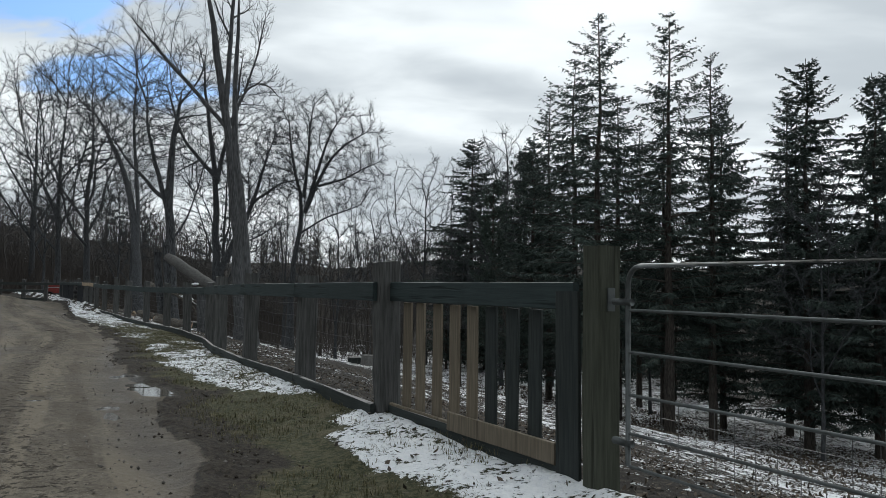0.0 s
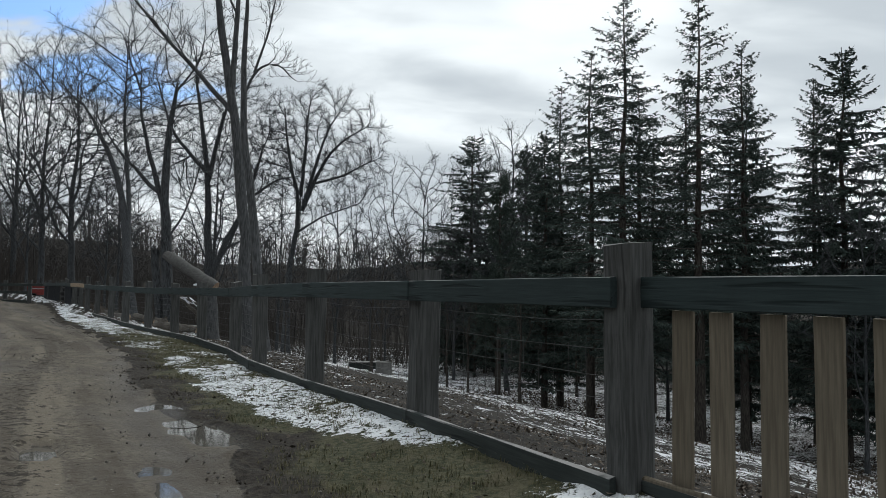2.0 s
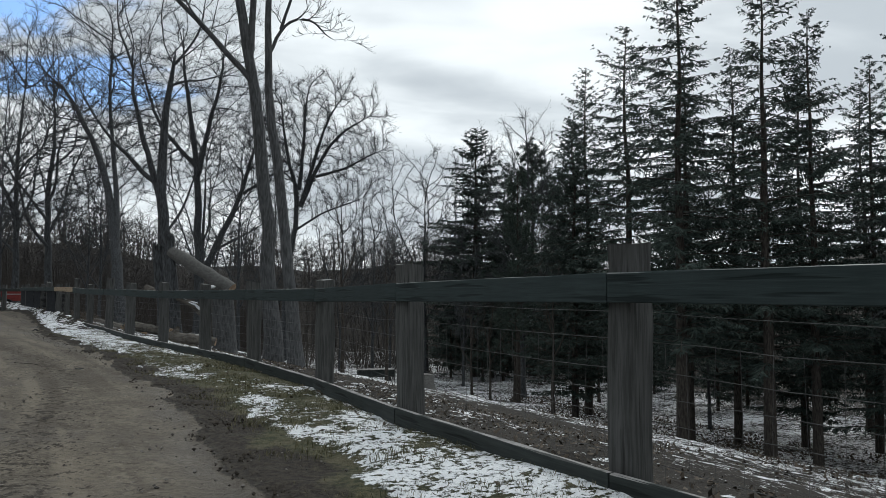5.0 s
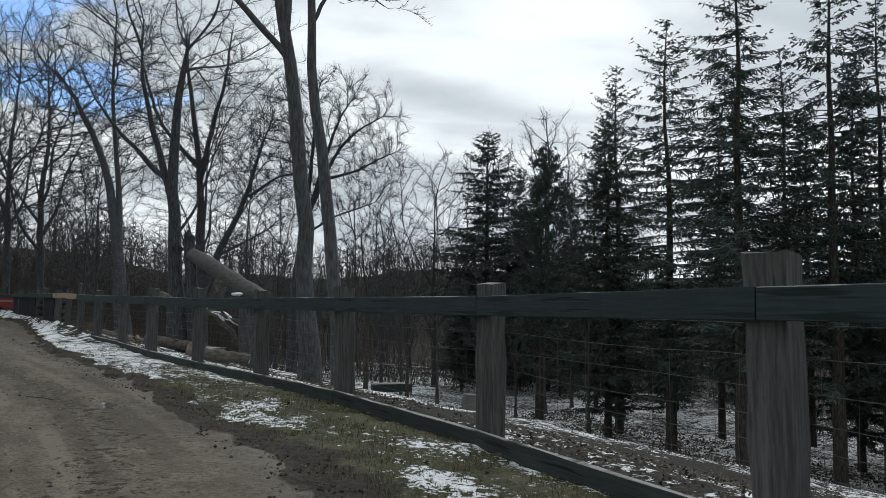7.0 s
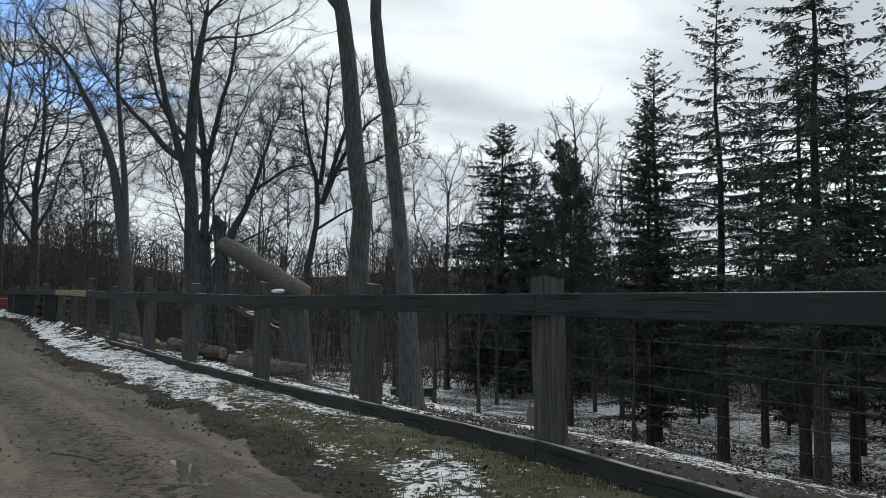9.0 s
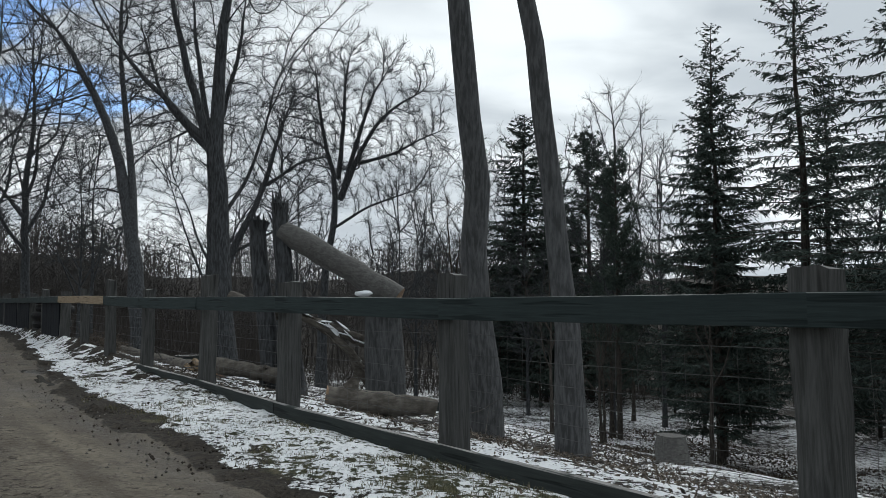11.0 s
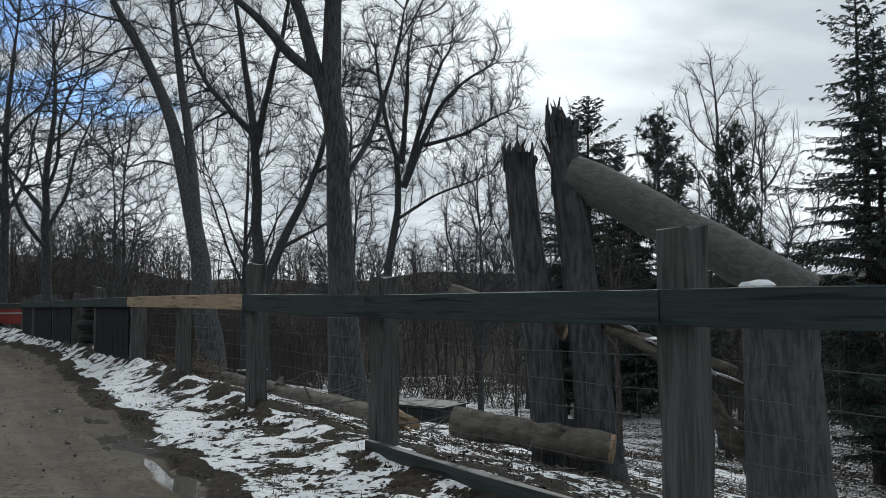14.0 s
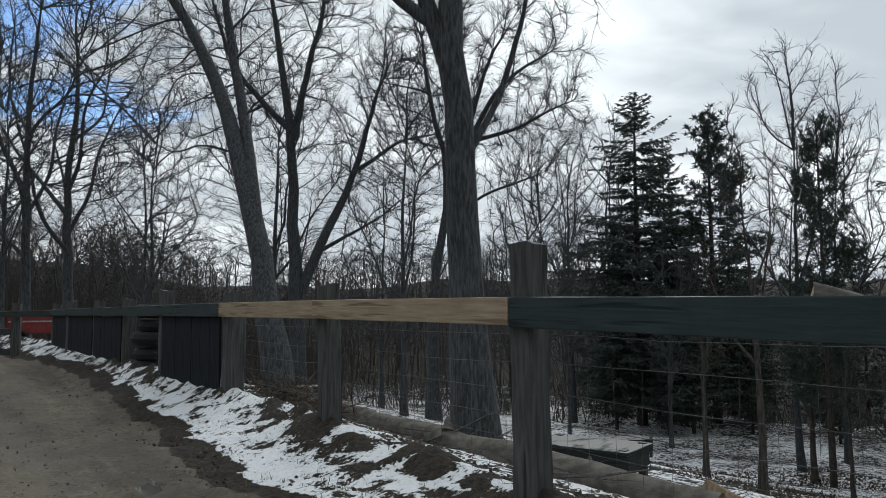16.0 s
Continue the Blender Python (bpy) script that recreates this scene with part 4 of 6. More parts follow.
def build_near_trees():
    # twin trunks behind the fence
    Y = 27.0
    bare_tree(-8.2, 27.5, [
        ([(-8.2, 27.55, land(-8.2, 27.5) - 0.2), (-8.3, 27.35, 1.36), (-8.39, 27.1, 3.34), (-8.52, Y, 5.2), (-8.82, Y, 7.0), (-9.07, Y, 8.84), (-9.4, Y, 10.5), (-9.7, Y, 13)], 0.235, 0.10, 0),
        ([(-8.90, Y, 7.3), (-8.80, Y, 9.0), (-8.75, Y, 11.0), (-8.6, Y, 14)], 0.11, 0.05, 5),
        ([(-8.86, Y, 7.1), (-9.93, Y, 8.3), (-11.1, Y, 9.55), (-12.5, Y - 0.3, 11.2)], 0.09, 0.04, 4),
    ], "tall bare tree with a straight grey trunk on the slope", 3, M_BARK_PALE, 0.006, 3, 4, 0.46)
    Y = 25.4
    bare_tree(-7.2, 25.7, [
        ([(-7.2, 25.7, land(-7.2, 25.7) - 0.2), (-7.38, Y, 1.3), (-7.5, Y, 2.5), (-7.75, Y, 4.3), (-7.96, Y, 5.85), (-8.08, Y, 6.6), (-8.03, Y, 8.3), (-8.0, Y, 9.3), (-8.0, Y, 12)], 0.18, 0.05, 0),
        ([(-8.05, Y, 7.2), (-7.75, Y, 7.9), (-7.43, Y, 8.3), (-6.78, Y, 8.27), (-6.53, Y, 7.82), (-6.21, Y, 7.69)], 0.055, 0.015, 6),
        ([(-7.7, Y, 8.0), (-7.3, Y, 9.2), (-7.0, Y, 10.8)], 0.045, 0.02, 5),
    ], "slightly leaning bare tree with a grey trunk beside its twin", 4, M_BARK_PALE, 0.006, 3, 4, 0.46)
    # large forked tree further on
    Y = 35.65
    bare_tree(-14.05, Y, [
        ([(-14.02, Y, land(-14.05, Y) - 0.2), (-14.17, Y, 1.43), (-14.22, Y, 2.95), (-14.26, Y, 4.1), (-14.36, Y, 5.2), (-14.38, Y, 6.9), (-14.2, Y, 8.5), (-13.9, Y, 11)], 0.30, 0.09, 5),
        ([(-14.3, Y, 4.4), (-14.65, Y, 5.4), (-14.81, Y, 6.2), (-15.08, Y, 6.85), (-15.5, Y, 8.6), (-15.7, Y, 10.5)], 0.15, 0.04, 6),
        ([(-14.65, Y, 5.4), (-15.29, Y, 5.84), (-15.61, Y, 6.39), (-16.2, Y, 6.82), (-17.3, Y, 8.3)], 0.11, 0.03, 6),
        ([(-14.1, Y, 3.4), (-13.6, Y + 0.3, 4.3), (-13.2, Y + 0.4, 5.6), (-12.9, Y + 0.6, 7.2)], 0.06, 0.02, 5),
    ], "big bare tree with a thick forked trunk behind the fence", 7, M_BARK, 0.006,
        crowns=(((-14.2, Y + 0.5, 11.0), (4.6, 3.8, 5.0), 800), ((-16.6, Y, 9.0), (2.6, 2.6, 2.8), 300), ((-12.6, Y + 0.6, 8.0), (1.8, 2.0, 2.6), 200)), fine=(0.24, 0.45, 3))
    # leaning tree with two stems
    bare_tree(-17.8, 40.4, [
        ([(-17.75, 40.4, land(-17.8, 40.4) - 0.2), (-17.98, 40.6, 1.38), (-18.65, 41.6, 3.13), (-18.97, 42.2, 4.3), (-19.68, 43.2, 6.35), (-20.2, 43.7, 7.4), (-20.75, 44.2, 8.5), (-21.9, 44.8, 10.2), (-23.5, 45, 12.6)], 0.29, 0.07, 9),
        ([(-18.4, 41.2, 2.46), (-18.68, 42.0, 3.98), (-19.2, 43.0, 5.86), (-19.58, 43.6, 7.5), (-20.06, 44.2, 9.4), (-20.3, 44.5, 12.5), (-20.2, 44.5, 15)], 0.17, 0.04, 9),
        ([(-19.14, 42.5, 4.82), (-19.75, 42.5, 5.03), (-20.15, 42.5, 5.1), (-20.69, 42.5, 4.83), (-21.3, 42.5, 5.2)], 0.034, 0.012, 4),
    ], "leaning bare tree with two dark stems", 23, M_BARK, 0.007,
        crowns=(((-21.8, 44.6, 12.0), (4.4, 3.6, 5.0), 900), ((-19.4, 44.2, 11.5), (3.0, 3.0, 4.6), 500), ((-18.2, 43.0, 7.6), (1.4, 1.6, 1.8), 110), ((-22.6, 44.0, 7.4), (2.4, 2.4, 2.4), 160)), fine=(0.25, 0.50, 3))
    # broad old tree in the field
    Y = 64.0
    bare_tree(-21.2, Y, [
        ([(-21.2, Y, land(-21.2, Y) - 0.2), (-21.27, Y, 2.0), (-21.45, Y, 5.5), (-21.6, Y, 8.6), (-21.58, Y, 11.6), (-22.1, Y, 14.1), (-22.7, Y, 17.3), (-23, Y, 22)], 0.44, 0.07, 10),
        ([(-21.05, Y, 2.0), (-20.2, Y, 4.3), (-18.75, Y, 7.1), (-17.85, Y, 9.5), (-17.4, Y, 11.7), (-16.4, Y, 14.5)], 0.30, 0.06, 9),
        ([(-21.5, Y, 10.2), (-20.9, Y, 13.5), (-20.0, Y, 17), (-19.4, Y, 22)], 0.22, 0.05, 10),
        ([(-21.5, Y, 10.6), (-23.2, Y, 12.3), (-24.8, Y, 14.2), (-26.4, Y, 19.5)], 0.19, 0.05, 10),
        ([(-20.3, Y, 4.1), (-19.0, Y + 1, 5.0), (-18.0, Y + 1.5, 5.6), (-16.4, Y + 1.5, 6.6)], 0.13, 0.04, 6),
        ([(-18.0, Y, 8.6), (-15.8, Y, 10.2), (-13.6, Y, 10.6)], 0.13, 0.04, 6),
    ], "broad old bare tree with heavy spreading limbs in the field", 12, M_BARK, 0.011,
        crowns=(((-22.2, Y, 15.5), (6.6, 5.5, 7.2), 1100), ((-17.2, Y, 12.0), (4.2, 4.0, 4.6), 700), ((-15.2, Y + 1, 8.2), (2.6, 2.4, 2.6), 240), ((-26.0, Y, 13.0), (3.0, 3.2, 4.5), 400)), fine=(0.34, 0.75, 4))
    # round-crowned tree
    Y = 61.5
    c = (-13.1, Y, 7.3)
    bare_tree(-14.1, Y, [
        ([(-14.1, Y, land(-14, Y) - 0.2), (-14.1, Y, 3.0), (-13.5, Y, 5.6), (-13.05, Y, 7.4), (-13.3, Y, 8.7), (-14.1, Y, 10.6), (-14.5, Y, 13.5), (-14.8, Y, 16.5)], 0.32, 0.05, 8),
        ([c, (-11.4, Y, 11.4), (-10.1, Y, 13.0), (-7.4, Y, 14.6)], 0.19, 0.04, 10),
        ([c, (-12.2, Y, 10.5), (-11.2, Y, 13.8), (-9.9, Y, 16.0)], 0.19, 0.04, 10),
        ([(-13.2, Y, 8.6), (-12.9, Y, 12.0), (-12.8, Y, 15), (-12.4, Y, 17.0)], 0.17, 0.04, 9),
        ([(-12.0, Y, 9.6), (-9.8, Y, 10.2), (-7.9, Y, 11.3), (-6.6, Y, 11.8)], 0.12, 0.03, 9),
        ([(-13.4, Y, 5.6), (-11.2, Y, 7.0), (-9.4, Y, 7.6), (-8.0, Y, 8.2)], 0.10, 0.03, 7),
    ], "bare tree with a wide rounded crown of fine twigs", 15, M_BARK, 0.011,
        crowns=(((-11.6, Y, 12.4), (5.6, 4.8, 5.2), 1400), ((-8.6, Y, 10.6), (2.6, 3.0, 2.8), 420), ((-14.0, Y, 13.0), (3.6, 3.6, 4.2), 520), ((-10.8, Y, 8.6), (3.6, 3.0, 2.2), 220)), fine=(0.31, 0.70, 5))


build_near_trees()


def spreading(x, y, height, seed, label, r=0.25, limbs=5, least=0.012, mat=None, lean=(0, 0), rise=58, first=0.22, wide=0.25, aims=700):
    """A bare tree whose limbs part low and fill a tall crown."""
    rng = np.random.default_rng(seed)
    g = rising(x, y, height * 0.80, lean, seed)
    stems = [(g, r, r * 0.18, 8)]
    for k in range(limbs):
        f = first + 0.34 * (k + 0.3) / limbs
        i = min(int(f * 4), 3)
        p = np.array(g[i]) + (np.array(g[i + 1]) - np.array(g[i])) * (f * 4 - i)
        stems.append((fork(p, 137.5 * k + seed * 40 + rng.uniform(-20, 20), rise + rng.uniform(-12, 12), height * (0.48 - f * 0.4), seed + k), r * 0.42, r * 0.12, 7))
    top = np.array(g[-1])
    z0 = land(x, y)
    mid = ((x + top[0]) / 2, (y + top[1]) / 2, z0 + 0.64 * height)
    low = (x + rng.normal(0, 0.04) * height, y, z0 + 0.46 * height)
    return bare_tree(x, y, stems, label, seed, mat or M_BARK, least,
                     crowns=((mid, (wide * height, wide * height, 0.37 * height), aims), (low, (wide * 0.8 * height, wide * 0.8 * height, 0.18 * height), aims // 4)),
                     fine=(max(0.16, 0.016 * height), 0.034 * height, 3), lift=0.55)


def build_field_trees():
    vase = "bare tree with many upright spreading limbs"
    slim = "slim young bare tree with thin branches"
    for x, y, h, sd, r, n in ((-36.0, 70.0, 24.5 - land(-36, 70), 21, 0.34, 10), (-33.2, 60.0, 21.5 - land(-33.2, 60), 22, 0.25, 9), (-3.6, 79.0, 23.0, 24, 0.24, 9),
                              (3.0, 92.0, 27, 25, 0.26, 7), (3.6, 60.5, 21.3, 26, 0.17, 10), (8.2, 64.5, 20, 27, 0.15, 8), (-46, 78, 25.0 - land(-46, 78), 29, 0.32, 8), (-25.0, 77, 24, 44, 0.26, 7)):
        spreading(x, y, h, sd, vase, r, min(n, 6), 0.012, M_BARK, rise=56 if x < 0 else 64, wide=0.27 if x < 0 else 0.19, aims=690)
    for x, y, h, sd, r in ((-28.5, 63.0, 15, 31, 0.13), (-31.0, 54.0, 12, 32, 0.11), (-26.3, 56, 12, 33, 0.10), (-9.5, 57, 13, 34, 0.12), (-17.2, 72, 16, 35, 0.16),
                           (-15.4, 52.5, 14, 36, 0.13), (-39, 54, 12, 37, 0.13), (-8.2, 70, 16, 38, 0.15), (-6.5, 66.0, 12, 39, 0.10), (12.5, 48, 15, 40, 0.10), (16.5, 33.5, 14, 41, 0.09), (-0.5, 67, 13, 42, 0.12)):
        spreading(x, y, h, sd, slim, r, 4, 0.010, M_BARK, rise=60, wide=0.21, aims=300)


build_field_trees()


# ---- conifers ----
def spray(V, F, p, out, w, wid, rng):
    """Thin pointed sprigs of needles from the points p along out."""
    n = len(p)
    out = out / (np.linalg.norm(out, axis=1)[:, None] + 1e-9)
    flat = np.cross(out, rng.normal(0, 1, (n, 3)))
    flat *= (wid * rng.uniform(0.6, 1.2, n) / (np.linalg.norm(flat, axis=1) + 1e-9))[:, None]
    b = len(V)
    c = p + out * (0.35 * w)[:, None]
    tri = np.stack([p, c + flat, p + out * w[:, None]], 1).reshape(-1, 3)
    tri[0::3] -= flat * 0.5
    V.extend(map(tuple, tri))
    F.extend((b + 3 * i, b + 3 * i + 1, b + 3 * i + 2) for i in range(n))


def spruce_meshes(seed, height, radius, bare=0.12, gap=0.42, droop=0.42, thin=1.0, lush=1.0):
    """Trunk, branches and needles of one spruce, foot at the origin."""
    rng = np.random.default_rng(seed)
    trunk = Tubes()
    pts = [(rng.normal(0, 0.06) * f, rng.normal(0, 0.06) * f, height * f) for f in np.linspace(0, 1, 9)]
    trunk.add(pts, np.linspace(height * 0.0115, 0.012, 9), 8)
    sticks = Tubes()
    V, F = [], []
    z = height * bare
    while z < height * 0.99:
        f = z / height
        reach = radius * (1 - f) ** 0.66 * min(1.0, 0.6 + 2.5 * (f - bare))
        n = rng.integers(4, 7)
        a0 = rng.uniform(0, 6.28)
        for k in range(n):
            if rng.random() < 0.16 * thin:
                continue
            a = a0 + k * 6.283 / n + rng.normal(0, 0.3)
            zz = z + rng.uniform(-0.5, 0.5) * gap
            ln = max(0.22, reach * rng.choice((0.45, 0.7, 0.9, 1.0, 1.2)) * rng.uniform(0.85, 1.15))
            d = np.array((math.cos(a), math.sin(a), rng.uniform(0.05, 0.30) + (0.5 if f > 0.85 else 0.0)))
            m = 5
            line = [np.array((0, 0, zz))]
            for i in range(m):
                d2 = d + np.array((0, 0, -droop * (i / m) * (1.3 - f) + (0.30 if i >= m - 1 else 0))) + rng.normal(0, 0.05, 3)
                line.append(line[-1] + d2 * ln / m)
            line = np.array(line)
            sticks.add(line, np.linspace(max(0.009, 0.011 * ln), 0.004, m + 1), 3, tip=True)
            side = np.array((-math.sin(a), math.cos(a), 0.0))
            count = max(8, int(ln * 23.0 / thin))
            q = np.sort(0.10 + 0.90 * rng.random(count)) * m
            j = np.minimum(q.astype(int), m - 1)
            p = line[j] + (line[j + 1] - line[j]) * (q - j)[:, None]
            w = (0.24 * ln ** 0.8 * (1.08 - q / m) + 0.11) * rng.uniform(0.4, 1.35, count)
            sgn = rng.choice((-1.0, 1.0), count)
            out = d * rng.uniform(0.3, 0.9, (count, 1)) + side * (sgn * rng.uniform(0.3, 1.0, count))[:, None] + rng.normal(0, 0.2, (count, 3)) - np.array((0, 0, 0.40))
            spray(V, F, p, out, w, 0.042 * lush, rng)
            for _ in range(3):
                o1 = out / np.linalg.norm(out, axis=1)[:, None]
                p1 = p + o1 * (w * rng.uniform(0.05, 0.85, count))[:, None]
                o2 = o1 * 0.5 + side * rng.normal(0, 0.7, (count, 1)) + np.stack([rng.normal(0, 0.25, count), rng.normal(0, 0.25, count), rng.uniform(-1.1, 0.15, count)], 1)
                spray(V, F, p1, o2, w * rng.uniform(0.30, 0.7, count), 0.036 * lush, rng)
        z += gap * rng.uniform(0.7, 1.3) * (1.2 - 0.6 * f)
    return trunk.mesh("trunk", M_BARK_BROWN), sticks.mesh("branches", M_BARK_BROWN), mesh_of("needles", V, F, M_NEEDLE)


def pine_meshes(seed, height, radius):
    """A pine with upswept limbs that end in tufts."""
    rng = np.random.default_rng(seed)
    trunk, sticks = Tubes(), Tubes()
    trunk.add([(0, 0, height * f) for f in np.linspace(0, 1, 7)], np.linspace(height * 0.014, 0.03, 7), 8)
    V, F = [], []
    for k in range(70):
        f = 0.18 + 0.81 * (k + rng.random()) / 70
        a = rng.uniform(0, 6.283)
        ln = radius * (1.05 - f) ** 0.55 * rng.uniform(0.6, 1.15)
        line = wiggle((0, 0, height * f), (math.cos(a), math.sin(a), 0.35), ln, 4, 0.12, 0.10, rng)
        sticks.add(line, np.linspace(0.035, 0.01, 5), 4)
        for t in range(int(7 + ln * 8)):
            q = (0.35 + 0.65 * rng.random()) * 4
            j = min(int(q), 3)
            c = line[j] + (line[j + 1] - line[j]) * (q - j) + rng.normal(0, 0.18, 3)
            n = 16
            spray(V, F, np.repeat(c[None], n, 0), rng.normal(0, 0.8, (n, 3)) + np.array((math.cos(a) * 0.5, math.sin(a) * 0.5, 0.45)), rng.uniform(0.14, 0.36, n), 0.042, rng)
    return trunk.mesh("trunk", M_BARK_BROWN), sticks.mesh("branches", M_BARK_BROWN), mesh_of("needles", V, F, M_PINE)


def conifer(meshes, x, y, height, made_for, label, group, turn, wide=1.0):
    k = height / made_for
    z = land(x, y) - 0.1
    t = thing("spruce" if group != "pines" else "pine", x, y, z, label, "tree", group, turn)
    t.scale = (k * wide, k * wide, k)
    for name, me in zip(("trunk", "branchwork", "foliage"), meshes):
        part(name, me, t, kind="" if name == "trunk" else "stuff")
    return t


def build_conifers():
    full = spruce_meshes(51, 18, 4.2, 0.09, 0.35, 0.40, 0.88, 1.35)
    airy = spruce_meshes(52, 18, 4.2, 0.18, 0.38, 0.50, 1.3)
    airy2 = spruce_meshes(53, 18, 4.0, 0.18, 0.40, 0.45, 1.35)
    young = spruce_meshes(54, 8, 2.6, 0.07, 0.30, 0.30, 1.5, 1.7)
    tall = "tall dark spruce with airy drooping boughs"
    dense = "dense dark green spruce with a pointed crown"
    for i, (x, y, top, kind, wide) in enumerate((
            (1.35, 78.5, 17.4, 0, 1.5), (7.0, 36.8, 15.3, 1, 1.2), (10.4, 36.2, 15.2, 2, 1.15), (7.1, 45.0, 15.5, 1, 1.15), (4.9, 48.5, 11.5, 0, 1.1),
            (12.7, 36.8, 13.3, 2, 1.0), (17.3, 36.5, 13.0, 0, 1.25), (20.7, 36.5, 12.3, 0, 1.1), (9.0, 41.5, 12.4, 2, 1.25), (6.4, 51.7, 15.2, 1, 1.1),
            (12.0, 43.0, 13.4, 1, 1.0), (15.4, 43.0, 13.0, 0, 0.9), (19.2, 43.0, 13.4, 2, 1.0), (23.5, 40.0, 13.6, 0, 1.0), (26.5, 35.0, 12.5, 1, 1.0), (24, 31, 12.0, 2, 1.0),
            (5.3, 84.0, 14.9, 0, 1.0), (13.0, 53.0, 13.4, 1, 1.0), (18.0, 52.0, 13.5, 2, 1.0), (23.0, 50.0, 14, 1, 1.0), (29, 44, 13, 0, 1.0), (10.5, 84, 12.5, 0, 1.0))):
        h = top - land(x, y)
        conifer((full, airy, airy2)[kind], x, y, h, 18, dense if kind == 0 else tall, "spruces", 67 * i, wide)
    rng = random.Random(4)
    for i, (x, y, h) in enumerate(((-1.2, 76, 10.5), (1.6, 73.5, 10), (3.6, 74.5, 10.5), (7.4, 74, 9), (11, 70, 9), (15, 66, 9), (20, 60, 9), (0.6, 86, 11), (4.4, 78, 10), (9.4, 79, 10), (13.6, 76, 10), (17.5, 72, 10), (22, 66, 10),
                                    (25, 58, 9), (12.8, 62, 8.5), (17.0, 58, 8.5), (7.6, 88, 12), (13, 86, 12), (19, 80, 12), (25, 72, 12), (22.5, 46, 7.5), (28, 52, 9))):
        conifer(young, x, y, h, 8, "low dense young spruce among the taller ones", "young spruces", 47 * i, rng.uniform(0.95, 1.3))
    pine = pine_meshes(61, 15, 3.6)
    conifer(pine, 7.1, 79.0, 15.4 - land(7.1, 79), 15, "bushy pine with upswept tufted limbs", "pines", 0, 1.1)
    conifer(pine, 2.6, 56.0, 9.3 - land(2.6, 56.0), 15, "bushy pine with upswept tufted limbs", "pines", 130, 0.75)


build_conifers()


# ---- woods behind ----
def build_woods():
    kinds = []
    for sd in range(10):
        rng = np.random.default_rng(200 + sd)
        t = Tubes()
        g = smooth_line([(0, 0, 0), (rng.normal(0, 0.25), rng.normal(0, 0.25), 3), (rng.normal(0, 0.5), rng.normal(0, 0.5), 6), (rng.normal(0, 0.7), rng.normal(0, 0.7), 8.5)], 6)
        t.add(g, np.linspace(0.15, 0.04, 7), 4)
        aims = np.concatenate([blob(rng, 52, (0, 0, 7.4), (2.2, 2.2, 3.6)), blob(rng, 22, (0, 0, 4.4), (2.0, 2.0, 1.8))])
        P, par = grow(list(g[2:]), [-1, 0, 1, 2, 3], aims, 0.5, 5.0, 0.8, rng, 40)
        r = limbs_of(t, P, par, 5, 0.024, 2.0, 0.09)
        twig_tips(t, P, par, 5, r, 0.024, 1.1, 1, rng, sub=2)
        kinds.append((np.array(t.v), t.f))
    rng = np.random.default_rng(77)
    V, F, total = [], [], 0
    for k in range(920):
        left = k >= 560
        a = radians(rng.uniform(-54, -22) if k >= 780 else rng.uniform(-26, 4) if left else rng.uniform(-50, 20))
        dist = 84 + 50 * rng.random() if k >= 780 else 80 + 100 * rng.random() if left else 78 + 130 * rng.random()
        x, y = -9 + math.sin(a) * dist, 14 + math.cos(a) * dist
        v, f = kinds[rng.integers(10)]
        s = rng.uniform(0.6, 1.05)
        b = rng.uniform(0, 6.283)
        c, sn = math.cos(b), math.sin(b)
        w = v * s * (1.0 + 0.30 * min(1.0, max(0.0, (dist - 90) / 80)))
        w = np.stack([w[:, 0] * c - w[:, 1] * sn + x, w[:, 0] * sn + w[:, 1] * c + y, w[:, 2] + land(x, y) - 0.2], 1)
        V.append(w)
        F += [tuple(i + total for i in q) for q in f]
        total += len(w)
    me = mesh_of("far_woods", np.concatenate(V), F, M_BARK_FAR)
    tagged(new("far_woods", me), "grey-brown leafless woods beyond the field", "woods", kind="stuff")
    # brushy undergrowth at the edge of the woods
    n = 36000
    az = np.radians(np.where(np.arange(n) < 16000, rng.uniform(-46, 44, n), rng.uniform(-54, -10, n)))
    clump = rng.integers(0, n, 11000)[rng.integers(0, 11000, n)]
    az = az[clump]
    dist = np.where(np.arange(n) < 16000, rng.uniform(66, 150, n), rng.uniform(68, 112, n))[clump]
    x, y = -9 + np.sin(az) * dist + rng.normal(0, 1.3, n), 14 + np.cos(az) * dist + rng.normal(0, 1.3, n)
    foot = np.stack([x, y, terrain(x, y) - 0.1], 1)
    d = rng.normal(0, 0.42, (n, 3)) + np.array((0, 0, 1.1))
    d /= np.linalg.norm(d, axis=1)[:, None]
    ln = rng.uniform(1.2, 4.2, n) * np.where(az < -0.2, 1.25, 1.0) * (1 + np.clip(dist - 90, 0, None) / 90)
    tip = foot + d * ln[:, None]
    r = rng.uniform(0.02, 0.055, n)[:, None]
    ring = [foot + r * np.array((math.cos(q), math.sin(q), 0)) for q in (0, 2.094, 4.189)]
    V = np.stack([*ring, tip], 1).reshape(-1, 3)
    o = (np.arange(n) * 4)[:, None]
    F = np.concatenate([o + np.array(f) for f in ((0, 1, 3), (1, 2, 3), (2, 0, 3))])
    me = mesh_of("brush", [tuple(p) for p in V], [tuple(int(i) for i in f) for f in F], M_BRUSH)
    tagged(new("brush", me), "tangled leafless brush at the foot of the woods", "brush", kind="stuff")


build_woods()


